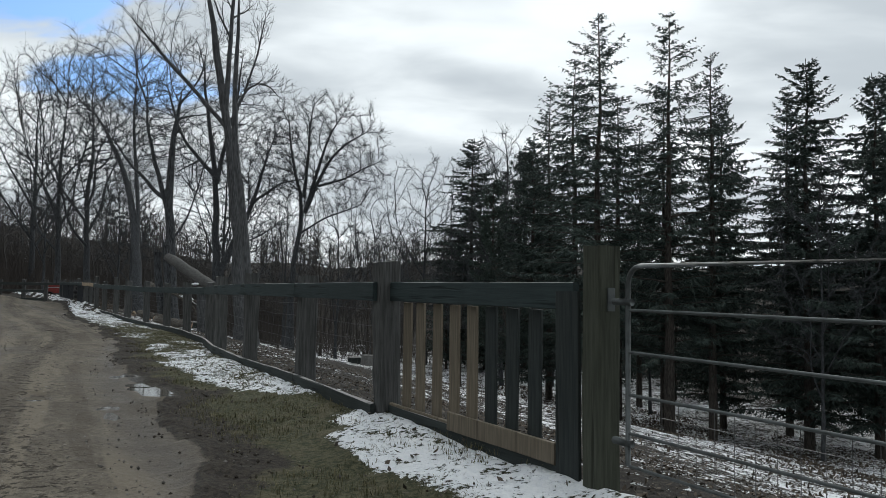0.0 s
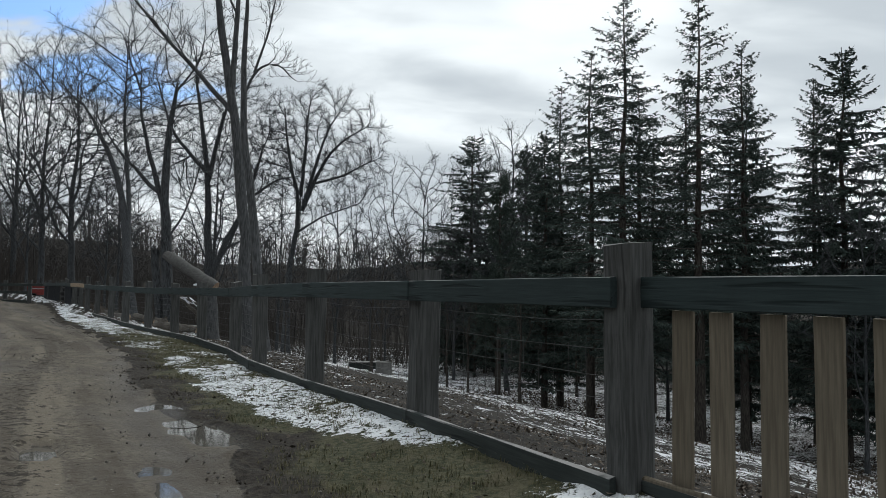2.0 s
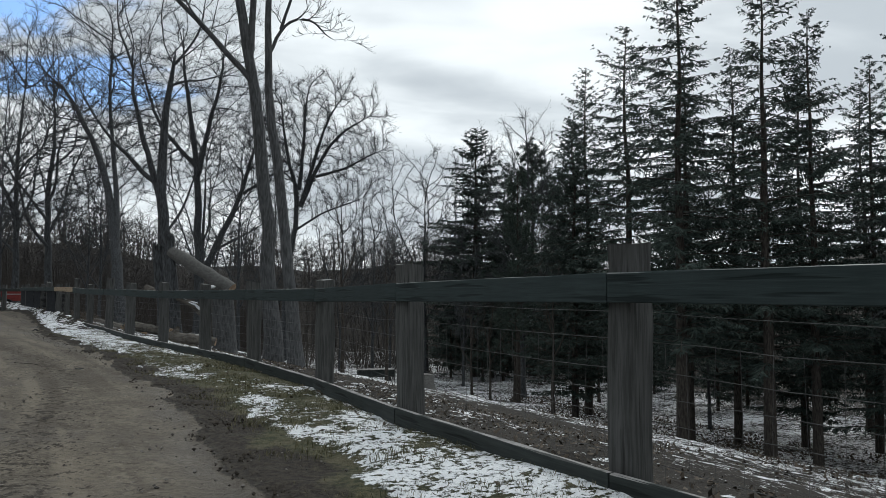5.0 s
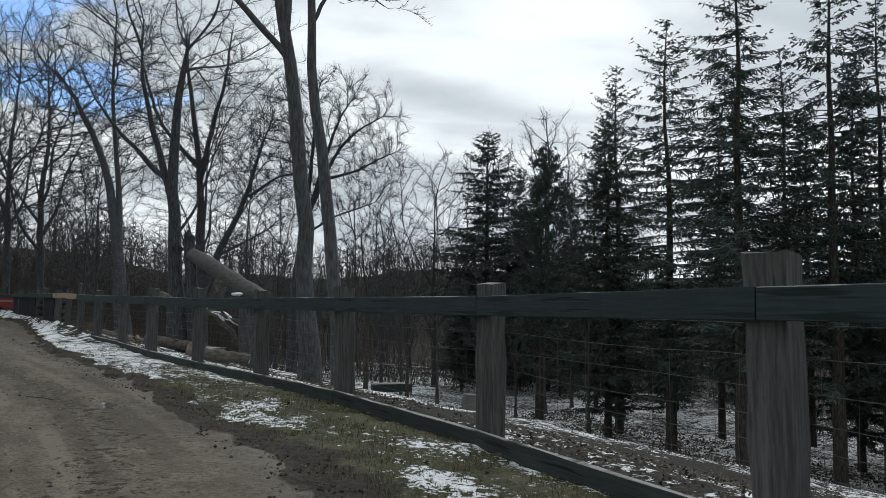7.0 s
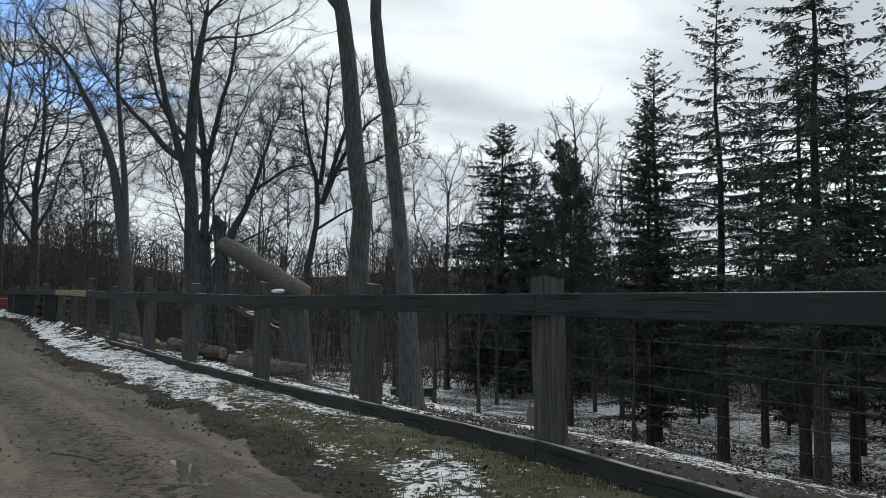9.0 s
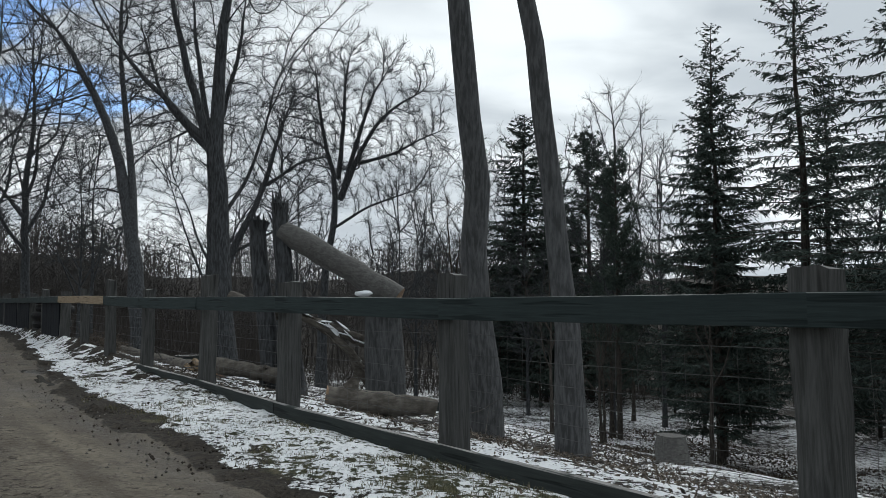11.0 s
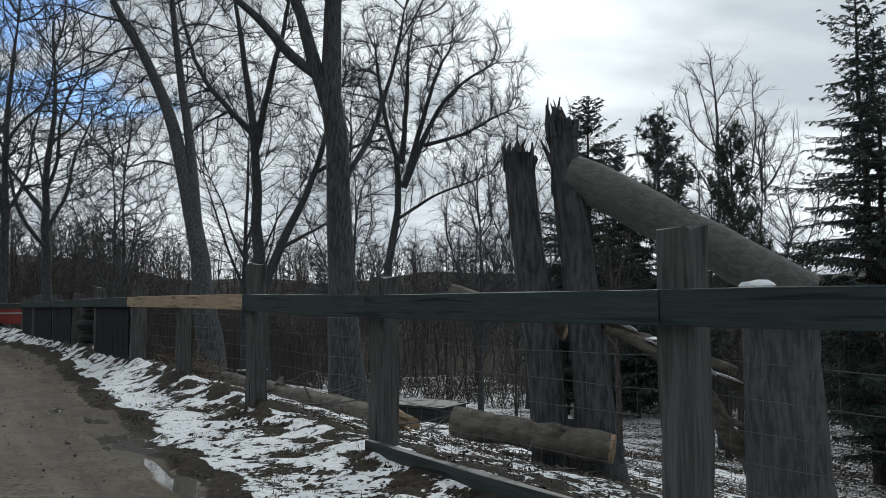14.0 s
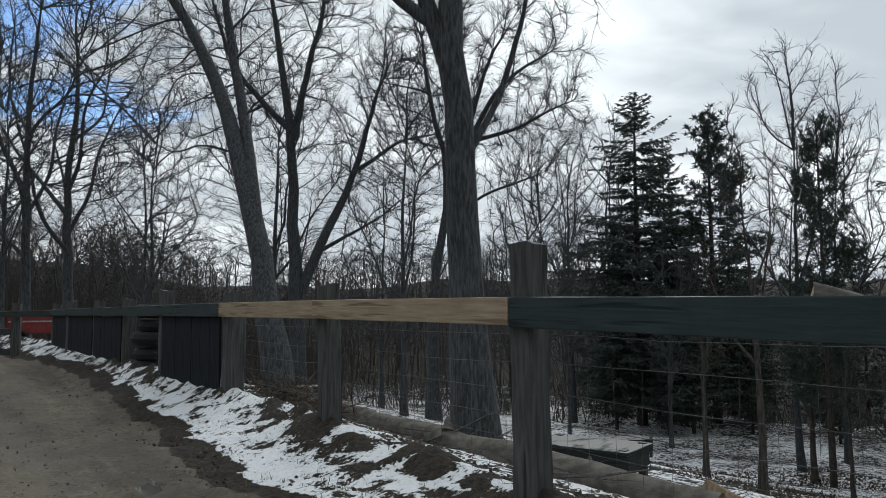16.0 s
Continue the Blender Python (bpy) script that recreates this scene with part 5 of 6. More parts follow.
# ---- broken tree and fallen timber ----
def log_mesh(name, a, b, r0, r1, rng, mat=None, bow=0.0, sides=14, n=9):
    a, b = np.array(a, float), np.array(b, float)
    pts = [a + (b - a) * f + np.array((0, 0, bow * math.sin(math.pi * f))) for f in np.linspace(0, 1, n)]
    t = Tubes()
    rr = np.linspace(r0, r1, n) * (1 + rng.normal(0, 0.035, n))
    pts = np.array(pts) + np.r_[[np.zeros(3)], rng.normal(0, 0.06 * r0, (n - 2, 3)), [np.zeros(3)]]
    t.add(pts, rr, sides, False, 0.12, rng)
    return t.mesh(name, mat or M_LOG)


def disc(name, c, d, r, rng, mat=None):
    c, d = np.array(c, float), np.array(d, float)
    d /= np.linalg.norm(d)
    a = np.cross(d, (0.3, 0.2, 1.0))
    a /= np.linalg.norm(a)
    b = np.cross(d, a)
    V, F = [c + d * 0.012], []
    for k in range(18):
        g = k * 2 * math.pi / 18
        V.append(c + (a * math.cos(g) + b * math.sin(g)) * r * rng.uniform(0.93, 1.0) + d * rng.uniform(0.002, 0.008))
    for k in range(18):
        F.append((0, 1 + k, 1 + (k + 1) % 18))
    V += [v - d * 0.03 for v in V[1:]]
    F += [(1 + k, 19 + k, 19 + (k + 1) % 18, 1 + (k + 1) % 18) for k in range(18)]
    return mesh_of(name, V, F, mat or M_CUT)


def fallen_log(a, b, r0, r1, label, seed, bow=0.0, ends=(True, True), stub=None, torn=0.0):
    rng = np.random.default_rng(seed)
    a, b = np.array(a, float), np.array(b, float)
    o = 0.5 * (a + b)
    o[2] = min(a[2], b[2])
    t = thing("log", *o, label, "log", "fallen logs")
    part("bark", log_mesh("bark", a - o, b - o, r0, r1, rng, M_LOG_BROWN, bow, 14, 12), t)
    f, rise = stub or (rng.uniform(0.3, 0.7), r0 * 1.5)
    p = a + (b - a) * f - o
    knob = Tubes()
    knob.add([p, p + np.array((rng.normal(0, 0.04), rng.normal(0, 0.04), rise * 0.6)), p + np.array((0.05, rng.normal(0, 0.04), rise))], (r0 * 0.85, r0 * 0.55, r0 * 0.22), 8, True, 0.2, rng)
    if torn:
        # long splinters where it broke
        d = (a - b) / np.linalg.norm(b - a)
        sp = Tubes()
        for k in range(9):
            q = a - o + rng.normal(0, r0 * 0.45, 3) - d * 0.1
            e = q + d * torn * rng.uniform(0.3, 1.0) + np.array((0, 0, -r0 * rng.random()))
            sp.add([q, 0.5 * (q + e) + rng.normal(0, 0.015, 3), e], (r0 * 0.45, r0 * 0.28, 0.006), 5, tip=True)
        part("splinter", sp.mesh("splinter", M_SPLIT, False), t, "pale torn wood at the break")
    part("branch_stub", knob.mesh("branch_stub", M_LOG_BROWN), t)
    if ends[0]:
        part("cut_end", disc("cut_end", a - o, a - b, r0, rng), t, "pale sawn end")
    if ends[1]:
        part("cut_end", disc("cut_end", b - o, b - a, r1, rng), t, "pale sawn end")
    return t


def splinters(c, r, n, rng, low, high):
    """Torn wood standing up from a break, higher on one side."""
    t = Tubes()
    lean = rng.uniform(0, 6.283)
    for k in range(n):
        a = rng.uniform(0, 6.283)
        q = r * rng.uniform(0.25, 1.0) ** 0.5 * 0.92
        p = np.array(c) + np.array((math.cos(a) * q, math.sin(a) * q, -0.14))
        h = (low + (high - low) * (0.5 + 0.5 * math.cos(a - lean)) ** 2) * rng.uniform(0.55, 1.15) + 0.12
        e = p + np.array((rng.normal(0, 0.035), rng.normal(0, 0.035), h))
        wide = r * rng.uniform(0.16, 0.42)
        t.add([p, 0.55 * p + 0.45 * e, 0.25 * p + 0.75 * e + rng.normal(0, 0.012, 3), e], (wide, wide * 0.9, wide * 0.55, wide * rng.uniform(0.05, 0.25)), 5, True, 0.35, rng)
    return t


def build_snag():
    rng = np.random.default_rng(90)
    shift = np.array((-0.30, 0.65, 0.0))
    x, y = -11.45, 28.40
    z = land(x, y) - 0.1
    snag = thing("broken_tree", x, y, z, "snapped tree with two splintered trunks and a fallen top", "tree")
    o = np.array((x, y, z))
    for k, (guide, r0, r1) in enumerate((
            ([(-11.33, 27.85, z), (-11.42, 27.82, 0.6), (-11.51, 27.8, 1.19), (-11.60, 27.8, 2.0), (-11.61, 27.8, 2.38)], 0.17, 0.135),
            ([(-10.95, 27.65, z), (-11.02, 27.68, 0.5), (-11.09, 27.7, 1.18), (-11.19, 27.7, 2.05), (-11.23, 27.7, 2.66)], 0.19, 0.125))):
        pts = smooth_line(np.array(guide) + shift - o, 10)
        rr = np.linspace(r0, r1, 11)
        rr[:2] *= (1.35, 1.12)
        t = Tubes()
        t.add(pts, rr, 14, True, 0.08, rng)
        tk = part("trunk", t.mesh("trunk", M_BARK), snag)
        sp = splinters(pts[-1], r1, 26, rng, 0.04, 0.26)
        more = splinters(pts[-1] + np.array((0.03 - 0.06 * k, 0, 0)), r1 * 0.6, 3, rng, 0.16, 0.27)
        sp.f += [tuple(i + len(sp.v) for i in f) for f in more.f]
        sp.v += more.v
        part("splinter", sp.mesh("splinter", M_BARK, False), tk, "torn jagged wood at the break")
    # torn strips between the two trunks
    t = Tubes()
    for k in range(5):
        p = np.array((-11.28 + 0.025 * k, 27.74, 2.0 + 0.08 * k)) + shift - o
        e = p + np.array((-0.14 + 0.02 * k, rng.normal(0, 0.05), 0.45 + 0.1 * rng.random()))
        t.add([p, 0.5 * (p + e) + np.array((0.06, 0, 0)), e], (0.05, 0.04, 0.008), 5, True)
    part("torn_strip", t.mesh("torn_strip", M_BARK, False), snag, "torn strips of wood and bark")
    # the fallen top, still hung on the break
    a, b = np.array((-11.50, 28.36, 2.20)), np.array((-9.53, 27.95, 1.06))
    top = part("fallen_trunk", log_mesh("fallen_trunk", a - o, b - o, 0.185, 0.205, rng, M_LOG, 0.03), snag, "leaning snapped trunk with pale bark")
    part("cut_end", disc("cut_end", b - o, b - a, 0.195, rng), top, "rough broken end")
    # the stub it rests on
    guide = np.array([(-9.70, 28.0, land(-9.7, 28.0) - 0.1), (-9.75, 27.98, 0.0), (-9.78, 27.92, 0.6), (-9.80, 27.9, 0.90)]) - o
    t = Tubes()
    t.add(smooth_line(guide, 7), np.linspace(0.36, 0.29, 8), 14, True, 0.12, rng)
    part("stub", t.mesh("stub", M_BARK_PALE), snag, "upright stub below the fallen trunk")
    # snow caught in the crook
    bm = bmesh.new()
    bmesh.ops.create_icosphere(bm, subdivisions=2, radius=1)
    for v in bm.verts:
        v.co = Vector((v.co.x * 0.15, v.co.y * 0.12, v.co.z * 0.05)) * (1 + 0.3 * noise.noise(v.co * 2))
    me = bpy.data.meshes.new("snow_cap")
    bm.to_mesh(me)
    bm.free()
    me.materials.append(M_SNOW)
    cap = new("snow_cap", me)
    cap.matrix_world = pose(-10.08, 27.68, 1.14)
    tagged(cap, "small patch of snow caught on the broken wood", "snow")
    # fallen limbs leaning below, dusted with snow
    arch = [(-11.22, 28.2, 0.78), (-10.90, 28.2, 0.68), (-10.68, 28.2, 0.55), (-10.31, 28.2, 0.17), (-10.06, 28.2, -0.21), (-9.79, 28.2, -0.69)]
    strip = [(-11.22, 28.25, 0.82), (-10.85, 28.24, 0.70), (-10.45, 28.26, 0.56), (-10.06, 28.2, 0.37)]
    inner = [(-10.85, 28.2, 0.66), (-10.5, 28.22, 0.47), (-10.25, 28.2, 0.36), (-9.98, 28.2, 0.25)]
    lower = [(-10.75, 28.1, 0.52), (-10.5, 28.1, 0.30), (-10.2, 28.12, 0.02), (-9.98, 28.1, -0.12)]
    for k, (guide, r) in enumerate(((arch, 0.10), (strip, 0.055), (inner, 0.045), (lower, 0.030))):
        line = smooth_line(guide, 12)
        q = line[-1].copy()
        line = line - q + np.r_[[np.zeros(3)], rng.normal(0, 0.25 * r, (12, 3))]
        lb = thing("fallen_limb", *q, "dark torn limb leaning among the logs, dusted with snow", "branch", "fallen limbs")
        t = Tubes()
        t.add(line[::-1], np.linspace(r, r * 0.45, 13), 7, True, 0.35, rng)
        part("bark", t.mesh("bark", M_LOG_BROWN), lb)
        p = line[0] + q
        if k < 3:
            for f in ((0.06, 0.16, 0.27, 0.40), (0.15, 0.45, 0.72), (0.30, 0.52, 0.66, 0.86))[k]:
                bm = bmesh.new()
                bmesh.ops.create_icosphere(bm, subdivisions=2, radius=1)
                for v in bm.verts:
                    v.co = Vector((v.co.x * 0.15, v.co.y * 0.085, v.co.z * 0.014)) * (1 + 0.45 * noise.noise(v.co * 1.7 + Vector((f * 9, k, 0))))
                me = bpy.data.meshes.new("snow")
                bm.to_mesh(me)
                bm.free()
                me.materials.append(M_SNOW)
                i = int(f * 12)
                d = Vector(line[i + 1] - line[i]).normalized()
                c = Vector(line[i]) + Vector((0, 0, r * 0.9))
                part("snow", me, lb, "patch of snow on the top", Matrix.Translation(c) @ d.to_track_quat("X", "Z").to_matrix().to_4x4())


build_snag()


def build_logs():
    def g(x, y, r):
        return (x, y, land(x, y) + r * 0.5)

    fallen_log((-10.38, 24.70, -0.14), (-9.10, 24.75, -0.26), 0.18, 0.10, "pale fallen log with an upright branch stub behind the fence", 101, stub=(0.24, 0.30))
    fallen_log((-12.54, 28.43, -0.03), (-11.25, 27.90, -0.20), 0.13, 0.125, "short sawn log with a reddish cut end", 102, stub=(0.65, 0.12))
    fallen_log(g(-13.10, 29.15, 0.14), g(-16.10, 33.90, 0.14), 0.125, 0.135, "long weathered log lying along the fence", 103, ends=(False, True), torn=0.55)
    fallen_log(g(-12.9, 30.2, 0.1), g(-14.8, 33.2, 0.1), 0.10, 0.08, "long thin fallen log", 104, 0.06)
    fallen_log((-12.50, 29.22, 1.085), (-11.45, 28.72, 0.76), 0.115, 0.10, "propped broken log with a pale sawn tip", 108, stub=(0.6, 0.08))
    fallen_log(g(-15.4, 34.0, 0.1), g(-17.2, 36.6, 0.1), 0.11, 0.09, "thin log in brushy debris", 109)
    # broken sticks strewn behind the fence
    rng = np.random.default_rng(119)
    t = Tubes()
    for k in range(330):
        u = rng.uniform(-1, 15)
        x, y = unplan(u, float(fence_v(u)) + 0.7 + 5.0 * rng.random())
        d = np.array((rng.normal(0, 1), rng.normal(0, 1), rng.normal(0.03, 0.10)))
        d /= np.linalg.norm(d)
        ln = rng.uniform(0.25, 1.1)
        r = rng.uniform(0.005, 0.016)
        line = wiggle((x, y, land(x, y) + 0.02), d, ln, 3, 0.12, 0.0, rng)
        line[:, 2] = np.maximum(line[:, 2], [land(q[0], q[1]) for q in line])
        t.add(line, np.linspace(r, r * 0.4, 4), 3, tip=True)
    tagged(new("fallen_sticks", t.mesh("fallen_sticks", M_BARK_FAR, False)), "broken grey sticks strewn on the snowy slope", "sticks", kind="stuff")
    t = Tubes()
    t.add(wiggle((0, 0, 0.015), (1, 0.1, 0), 0.5, 6, 0.10, 0.0, rng) * np.array((1, 1, 0.15)), np.linspace(0.012, 0.006, 7), 5, tip=True)
    stick = new("stick", t.mesh("stick", M_BARK_BROWN))
    stick.matrix_world = pose(-9.6, 16.65, 0.0, 0, 0, -33)
    tagged(stick, "thin brown stick lying on the dirt drive", "stick")
    # straw-coloured brush heap by the corner of the logs
    rng = np.random.default_rng(120)
    t = Tubes()
    for k in range(900):
        u, v = plan(-16.6 + rng.normal(0, 0.3), 33.4 + rng.normal(0, 0.9))
        x, y = unplan(u, max(v, float(fence_v(u)) + 0.55 + 0.5 * rng.random()))
        d = rng.normal(0, 1, 3) * np.array((1, 1, 0.45))
        d /= np.linalg.norm(d)
        t.add(wiggle((x, y, land(x, y) + rng.uniform(0.02, 0.30) * rng.random()), d, rng.uniform(0.12, 0.42), 2, 0.25, 0.0, rng), (0.006, 0.005, 0.003), 3)
    heap = new("brush_heap", t.mesh("brush_heap", M_LITTER, False))
    tagged(heap, "heap of brown broken twigs and straw against the fence", "brush", kind="stuff")


build_logs()


def build_stumps():
    rng = np.random.default_rng(130)
    for x, y, h, r in ((-3.80, 31.27, 0.62, 0.32),):
        z = land(x, y) - 0.05
        st = thing("stump", x, y, z, "old sawn tree stump with flared roots", "stump", "stumps")
        t = Tubes()
        t.add([(0, 0, 0), (0, 0, h * 0.3), (0, 0, h * 0.7), (0, 0, h)], (r * 1.5, r * 1.12, r, r * 0.96), 14, False, 0.2, rng)
        part("bark", t.mesh("bark", M_LOG), st)
        part("cut_end", disc("cut_end", (0, 0, h - 0.01), (0.05, 0, 1), r * 0.97, rng, M_LOG), st, "weathered sawn top")
    # saplings and bare posts out in the field
    for k, (x, y, h, r) in enumerate(((2.6, 57.5, 8.0, 0.15), (-1.2, 46.0, 6, 0.08), (2.8, 77.0, 9, 0.16), (-4.6, 39.5, 6.5, 0.07), (-5.9, 48.0, 8, 0.10), (3.0, 45.0, 9, 0.10), (0.2, 50.5, 7, 0.08), (6.9, 67, 9, 0.14), (9.0, 60, 8, 0.12), (-7.6, 40.5, 8, 0.09), (-8.0, 32.5, 3.5, 0.03))):
        spreading(x, y, h, 300 + k, "slender sapling trunk standing in the snowy field", r, 3, 0.006, M_BARK_BROWN, rise=62, first=0.4, wide=0.15, aims=60)


build_stumps()


def build_feeder(x, y, w, d, h, turn, label, seed):
    rng = random.Random(seed)
    z = land(x, y)
    f = thing("feed_trough", x, y, z, label, "trough", "feed troughs", turn)
    for sx in (-1, 1):
        for sy in (-1, 1):
            part("leg", timber("leg", 0.09, 0.09, h, M_POST, rng, 0.003, 2, 0.006), f, m=pose(sx * (w / 2 - 0.05), sy * (d / 2 - 0.05), 0))
    for sy in (-1, 1):
        part("side_board", timber("side_board", h * 0.55, 0.03, w, M_BOARD, rng, 0.003, 4, 0.004, "x"), f, m=pose(-w / 2, sy * d / 2, h * 0.6))
    for sx in (-1, 1):
        part("end_board", timber("end_board", h * 0.5, 0.03, d, M_BOARD, rng, 0.003, 3, 0.004, "x"), f, m=pose(sx * w / 2, -d / 2, h * 0.6, 0, 0, 90))
    part("lid", timber("lid", w + 0.1, 0.03, d + 0.12, M_BOARD, rng, 0.002, 3, 0.006), f, "weathered board lid", pose(0, (d + 0.12) / 2, h * 0.93, 90, 0, 0))


build_feeder(-6.9, 54.4, 2.4, 0.9, 0.75, 10, "low wooden feed box with a weathered lid in the field", 1)
build_feeder(-12.7, 34.3, 1.25, 0.7, 0.42, -38, "low dark wooden box with a pale top edge on the slope", 2)

build_feeder(-18.2, 47.3, 0.9, 0.5, 0.45, 15, "small dark wooden feed box with a pale top in the field", 3)


# ---- far end of the drive ----
def prism(name, outline, w, mat, bevel=0.04):
    """A side outline in x and z, drawn out to the width w along y, with rounded edges."""
    bm = bmesh.new()
    a = [bm.verts.new((x, -w / 2, z)) for x, z in outline]
    f = bm.faces.new(a)
    out = bmesh.ops.extrude_face_region(bm, geom=[f])
    bmesh.ops.translate(bm, vec=(0, w, 0), verts=[v for v in out["geom"] if isinstance(v, bmesh.types.BMVert)])
    bmesh.ops.recalc_face_normals(bm, faces=bm.faces)
    if bevel:
        bmesh.ops.bevel(bm, geom=list(bm.edges), offset=bevel, segments=2, affect="EDGES", clamp_overlap=True)
    me = bpy.data.meshes.new(name)
    bm.to_mesh(me)
    bm.free()
    me.materials.append(mat)
    return me


def build_cart(x, y, turn):
    """A small red utility cart with a roll bar."""
    car = thing("utility_cart", x, y, land(x, y), "small red utility cart with pale trim parked beyond the fence", "cart", turn=turn)
    body = [(-0.95, 0.42), (0.95, 0.42), (1.0, 0.80), (0.45, 1.02), (-0.15, 0.94), (-0.2, 1.04), (-1.0, 1.04)]
    part("body", prism("body", body, 1.1, M_RED, 0.03), car)
    for sy in (-1, 1):
        part("trim_strip", prism("trim_strip", [(-0.92, 0.78), (0.9, 0.78), (0.9, 0.83), (-0.92, 0.83)], 0.02, M_TIN, 0.003), car, "pale trim strip along the side", pose(0, sy * 0.556, 0))
        t = Tubes()
        t.add([(-0.25, sy * 0.5, 1.0), (-0.25, sy * 0.5, 1.48), (-0.25, sy * 0.42, 1.54), (-0.25, 0, 1.54)], [0.025] * 4, 8, True)
        part("roll_bar", t.mesh("roll_bar", M_RUBBER), car, "black roll bar")
    for sx in (-0.62, 0.62):
        for sy in (-1, 1):
            t = Tubes()
            t.add([(0, -0.10, 0), (0, -0.08, 0), (0, 0.08, 0), (0, 0.10, 0)], (0.22, 0.27, 0.27, 0.22), 20, True)
            wheel = part("wheel", t.mesh("wheel", M_RUBBER), car, "black tyre", pose(sx, sy * 0.5, 0.27))
            t = Tubes()
            t.add([(0, -0.11, 0), (0, 0.11, 0)], (0.13, 0.13), 14, True)
            part("rim", t.mesh("rim", M_TIN), wheel, "grey steel rim")


def build_far_end():
    rng = random.Random(31)
    pts = [(-23.44, 42.67), (-24.8, 43.5), (-26.7, 44.4), (-28.8, 45.4), (-30.9, 46.4), (-33.0, 47.4), (-35.1, 48.4)]
    fence = thing("cross_fence", pts[1][0], pts[1][1], 0, "dark three-board fence across the end of the drive", "fence", kind="structure")
    inv = fence.matrix_world.inverted()
    for i, (x, y) in enumerate(pts[1:]):
        part("post", timber("post", 0.2, 0.2, 1.30 + 0.3, M_POST, rng, 0.006, 4, 0.015), fence, m=inv @ pose(x, y, -0.3, 0, 0, 18))
    for i in range(len(pts) - 1):
        a, b = pts[i], pts[i + 1]
        ln, head = math.hypot(b[0] - a[0], b[1] - a[1]), math.degrees(math.atan2(b[1] - a[1], b[0] - a[0]))
        for z in ((1.05, 0.62, 0.12) if i else (1.05,)):
            part("board", timber("board", 0.15, 0.035, ln - 0.01, M_BOARD, rng, 0.003, 4, 0.004, "x"), fence, m=inv @ pose(a[0], a[1], z, 0, 0, head) @ pose(0, 0.12, 0))
    build_cart(-27.2, 49.5, 27)
    # stacked tyres behind the fence
    for k in range(5):
        bm = bmesh.new()
        R, r = 0.36, 0.12
        ring = []
        for i in range(28):
            a = i * 2 * math.pi / 28
            row = []
            for j in range(10):
                b = j * 2 * math.pi / 10
                q = R + r * math.cos(b) * (1.0 if math.cos(b) < 0.6 else 0.92)
                row.append(bm.verts.new((q * math.cos(a), q * math.sin(a), 0.105 * math.sin(b) + (0.006 if i % 2 else 0) * (math.cos(b) > 0.4))))
            ring.append(row)
        for i in range(28):
            for j in range(10):
                bm.faces.new((ring[i][j], ring[(i + 1) % 28][j], ring[(i + 1) % 28][(j + 1) % 10], ring[i][(j + 1) % 10]))
        me = bpy.data.meshes.new("tyre")
        bm.to_mesh(me)
        bm.free()
        me.materials.append(M_RUBBER)
        ty = new("tyre", me)
        x, y = -18.55 + rng.uniform(-0.05, 0.05), 35.90 + rng.uniform(-0.05, 0.05)
        ty.matrix_world = pose(x, y, land(x, y) + 0.10 + 0.208 * k, rng.uniform(-2, 2), rng.uniform(-2, 2), 30 * k)
        tagged(ty, "worn black rubber tyre in a stack behind the fence", "tyre", "stacked tyres")


build_far_end()


# ---- puddles, grass, leaves, gravel ----
def build_puddles():
    for i, (x, y, a, b, t) in enumerate(PUDDLES):
        V, F = [(0, 0, 0)], []
        for k in range(40):
            g = k * 2 * math.pi / 40
            w = 1.45 + 0.12 * math.sin(3 * g + x)
            V.append((a * w * math.cos(g), b * w * math.sin(g), 0))
        for k in range(40):
            F.append((0, 1 + k, 1 + (k + 1) % 40))
        ob = new("puddle", mesh_of("puddle", V, F, M_WATER))
        ob.matrix_world = pose(x, y, PUDDLE_Z - 0.004 * (i % 3), 0, 0, t)
        tagged(ob, "shallow muddy puddle in a wheel track", "puddle", "puddles on the drive", "structure")


build_puddles()


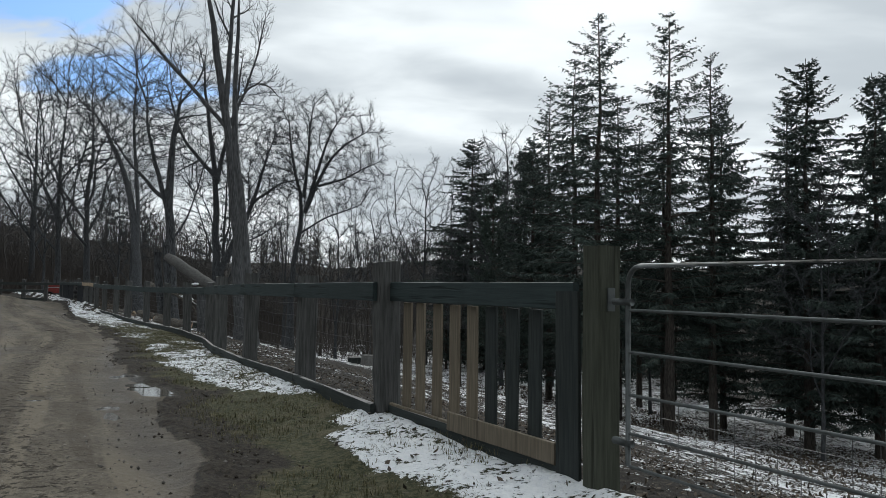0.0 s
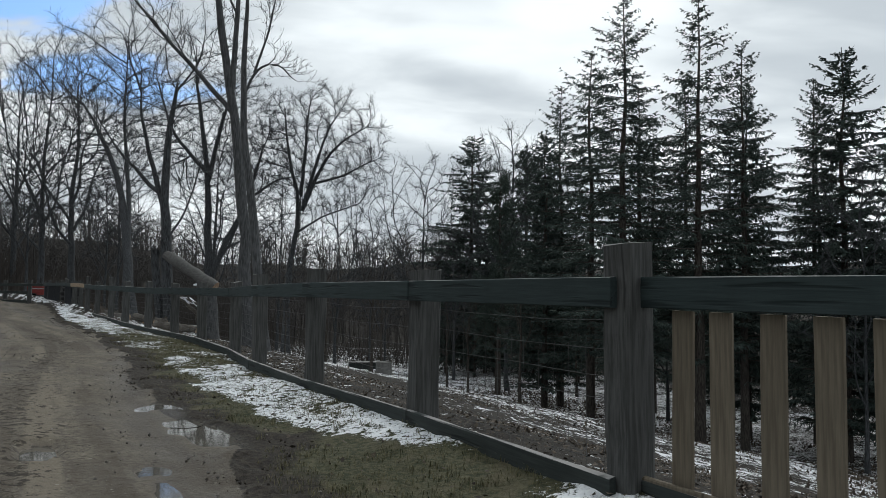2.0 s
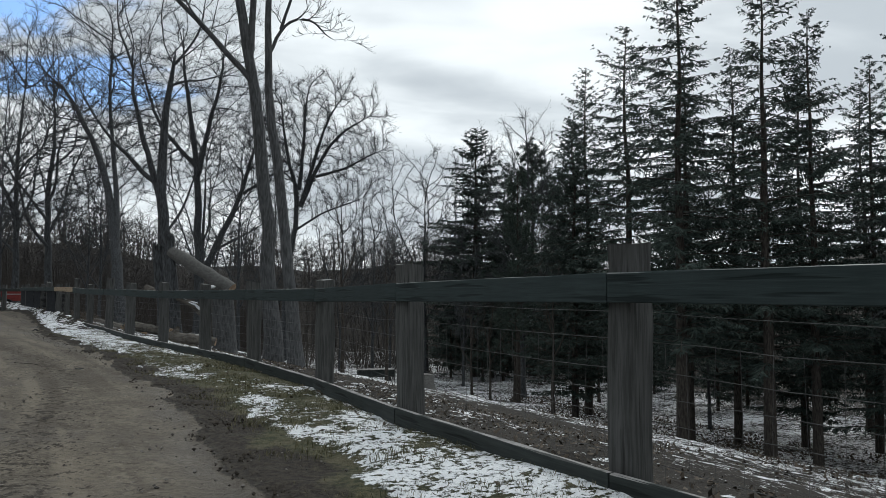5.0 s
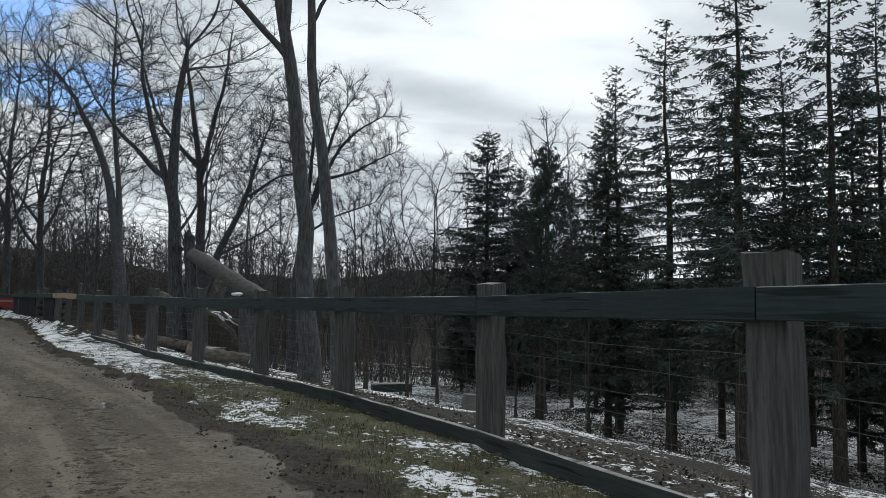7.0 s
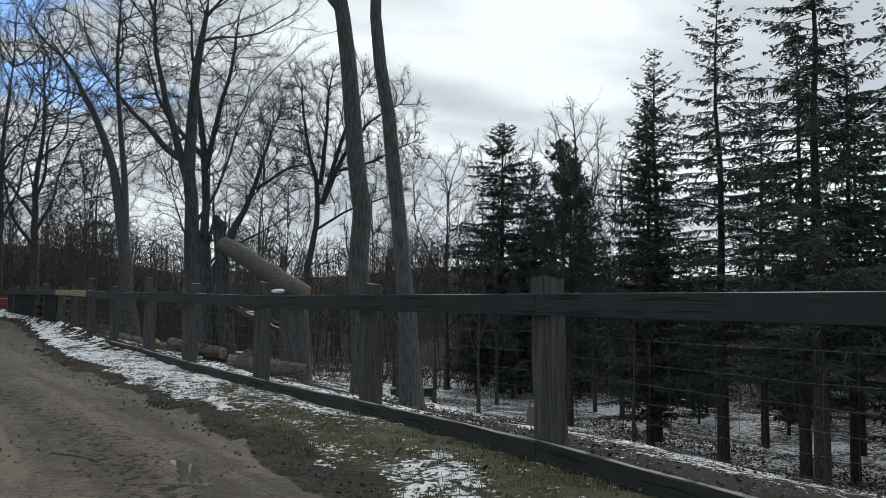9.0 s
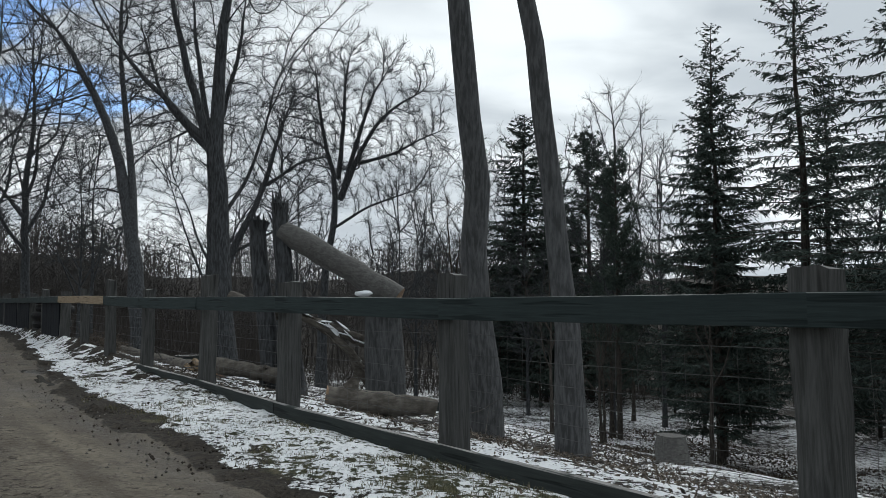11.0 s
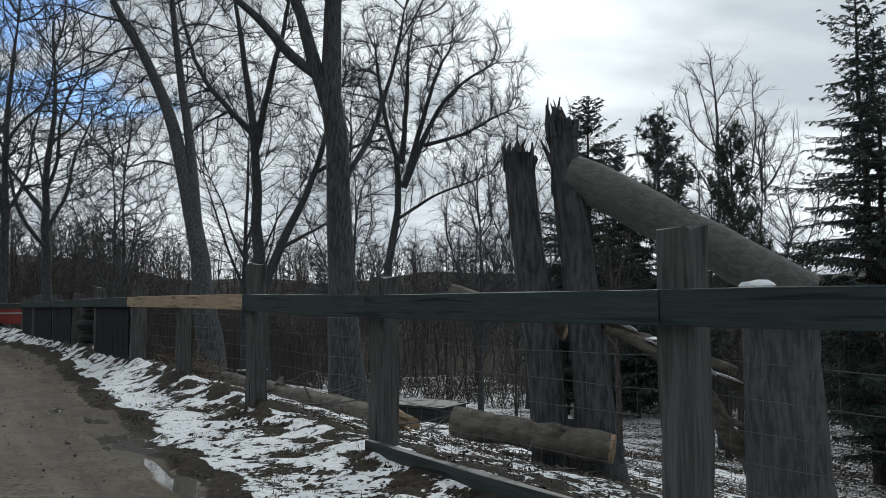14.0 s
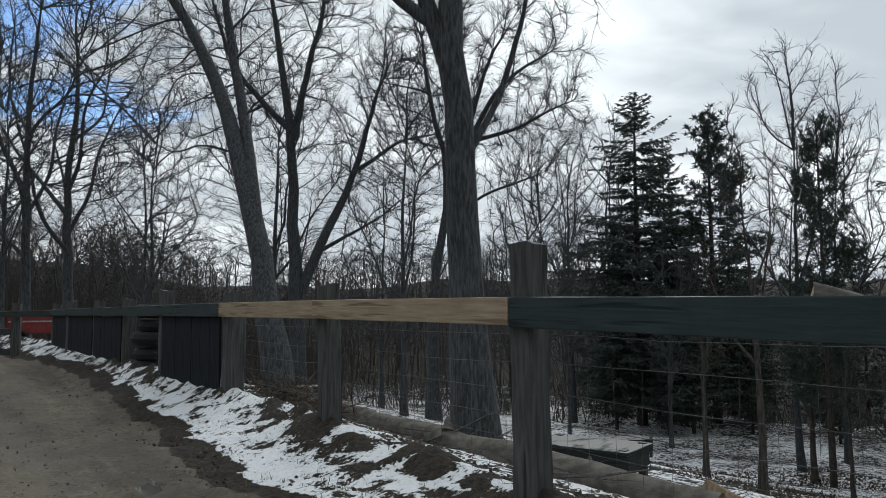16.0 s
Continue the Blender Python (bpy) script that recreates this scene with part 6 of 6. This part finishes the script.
def build_scatter():
    rng = np.random.default_rng(150)

    def blades(name, label, cat, mat, spots, low, high, wide, lie):
        V, F = [], []
        for x, y, z in spots:
            for _ in range(rng.integers(3, 7)):
                a = rng.uniform(0, 6.283)
                h = rng.uniform(low, high)
                lean = rng.uniform(0.2, 1.0) * lie
                d = np.array((math.cos(a), math.sin(a), 0))
                s = np.array((-math.sin(a), math.cos(a), 0)) * wide
                p = np.array((x, y, z)) + rng.normal(0, 0.018, 3) * np.array((1, 1, 0))
                m = p + d * h * lean * 0.4 + np.array((0, 0, h * 0.6))
                e = p + d * h * lean + np.array((0, 0, h * (1 - 0.55 * lean)))
                b = len(V)
                V += [p - s, p + s, m - s * 0.7, m + s * 0.7, e]
                F += [(b, b + 1, b + 3, b + 2), (b + 2, b + 3, b + 4)]
        tagged(new(name, mesh_of(name, V, F, mat)), label, cat, kind="stuff")

    u = rng.uniform(-24, 16, 21000)
    s = -1.7 + 1.75 * rng.random(21000)
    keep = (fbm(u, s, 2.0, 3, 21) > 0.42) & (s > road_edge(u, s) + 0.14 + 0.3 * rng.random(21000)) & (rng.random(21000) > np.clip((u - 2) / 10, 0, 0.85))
    u, s = u[keep], s[keep]
    x, y = unplan(u, s + fence_v(u))
    z = terrain(x, y)
    blades("verge_grass", "short dead and green winter grass on the verge", "grass", M_GRASS, zip(x, y, z - 0.005), 0.02, 0.065, 0.0022, 0.95)
    # dead leaves on the slope and verge
    V, F = [], []
    u = rng.uniform(-24, 18, 34000)
    s = np.where(rng.random(34000) < 0.965, 0.15 + 5.5 * rng.random(34000) ** 1.2, rng.uniform(-1.1, 0.1, 34000))
    x, y = unplan(u, s + fence_v(u))
    z = terrain(x, y)
    for i in range(len(x)):
        c = np.array((x[i], y[i], z[i] + rng.uniform(0.005, 0.035)))
        a = rng.normal(0, 1, 3) * np.array((1, 1, 0.4))
        a *= rng.uniform(0.010, 0.028) / np.linalg.norm(a)
        b = np.cross(a, rng.normal(0, 0.5, 3) + np.array((0, 0, 1)))
        b *= 0.6 * np.linalg.norm(a) / (np.linalg.norm(b) + 1e-9)
        k = len(V)
        V += [c - a, c + b, c + a + np.array((0, 0, 0.008)), c - b]
        F += [(k, k + 1, k + 2, k + 3)]
    tagged(new("leaf_litter", mesh_of("leaf_litter", V, F, M_LITTER)), "scattered brown dead leaves", "leaves", kind="stuff")
    # leaves and stalks that stand out of the thin snow in the field
    n = 38000
    u, s = rng.uniform(-24, 26, n), 3.0 + 32 * rng.random(n)
    x, y = unplan(u, s + fence_v(u))
    z = terrain(x, y) - 0.02
    w = rng.uniform(0.012, 0.032, n) * (0.7 + s / 16)
    a = rng.uniform(0, 6.283, n)
    d = np.stack([np.cos(a), np.sin(a), np.zeros(n)], 1) * w[:, None]
    p = np.stack([x, y, z], 1)
    tip = p + rng.normal(0, 0.03, (n, 3)) + np.stack([np.zeros(n), np.zeros(n), w * rng.uniform(0.7, 1.7, n)], 1)
    V = np.stack([p - d, p + d, tip], 1).reshape(-1, 3)
    F = np.arange(3 * n).reshape(-1, 3).tolist()
    tagged(new("field_litter", mesh_of("field_litter", V, F, M_LITTER)), "dead leaves and stalks poking through thin snow", "leaves", kind="stuff")
    # dark chips of bark and trodden leaves in bands along the drive
    V, F = [], []
    n = 9000
    u = rng.uniform(-23, 20, n)
    band = rng.random(n)
    s = np.where(band < 0.55, rng.normal(-2.65, 0.20, n), np.where(band < 0.72, rng.normal(-4.6, 0.3, n), rng.uniform(-5.2, -1.4, n)))
    keep = fbm(u, s, 0.9, 3, 61) > 0.44
    u, s = u[keep], s[keep]
    x, y = unplan(u, s + fence_v(u))
    x, y = x[dry(x, y)], y[dry(x, y)]
    z = terrain(x, y) + 0.004
    for i in range(len(x)):
        a = rng.uniform(0, 6.283)
        p = np.array((math.cos(a), math.sin(a), rng.uniform(-0.2, 0.2))) * rng.uniform(0.006, 0.024)
        q = np.array((-math.sin(a), math.cos(a), rng.uniform(-0.3, 0.3))) * rng.uniform(0.004, 0.012)
        c = np.array((x[i], y[i], z[i] + 0.008))
        k = len(V)
        V += [c - p, c + q, c + p, c - q]
        F += [(k, k + 1, k + 2, k + 3)]
    tagged(new("drive_debris", mesh_of("drive_debris", V, F, M_CLOD)), "dark trodden leaves and bark chips on the drive", "leaves", kind="stuff")
    # stones on the drive and clods along its edge
    for name, label, mat, n, lo, hi, r0, r1 in (("gravel", "loose small stones on the dirt drive", M_STONE, 5200, -5.0, -0.9, 0.004, 0.015), ("mud_clods", "dark clods of mud thrown up along the edge of the drive", M_CLOD, 3400, -1.7, -0.8, 0.004, 0.015), ("soil_clods", "dark crumbled soil heaped along the foot of the fence", M_CLOD, 3000, -0.6, 0.2, 0.008, 0.036)):
        V, F = [], []
        u = rng.uniform(-23, 16, n)
        s = rng.uniform(lo, hi, n)
        if name == "mud_clods":
            s = road_edge(u, s * 0 - 1.2) + rng.normal(0.14, 0.15, n)
        if name == "soil_clods":
            u, s = rng.uniform(1.5, 18, n), rng.normal(-0.10, 0.17, n)
            drop = fbm(u, s, 1.5, 3, 71) < 0.5
            s = np.where(drop, s + 0.35, s)
        x, y = unplan(u, s + fence_v(u))
        ok = dry(x, y)
        x, y = x[ok], y[ok]
        z = terrain(x, y)
        for i in range(len(x)):
            r = rng.uniform(r0, r1)
            k = len(V)
            j = rng.uniform(0.6, 1.3, 6) * r
            c = np.array((x[i], y[i], z[i]))
            V += [c + (j[0], 0, 0), c + (0, j[1], 0), c - (j[2], 0, 0), c - (0, j[3], 0), c + (0, 0, j[4] * 0.8), c - (0, 0, j[5])]
            F += [(k, k + 1, k + 4), (k + 1, k + 2, k + 4), (k + 2, k + 3, k + 4), (k + 3, k, k + 4), (k + 1, k, k + 5), (k + 2, k + 1, k + 5), (k + 3, k + 2, k + 5), (k, k + 3, k + 5)]
        tagged(new(name, mesh_of(name, V, F, mat)), label, "stones" if name == "gravel" else "mud", kind="stuff")


build_scatter()
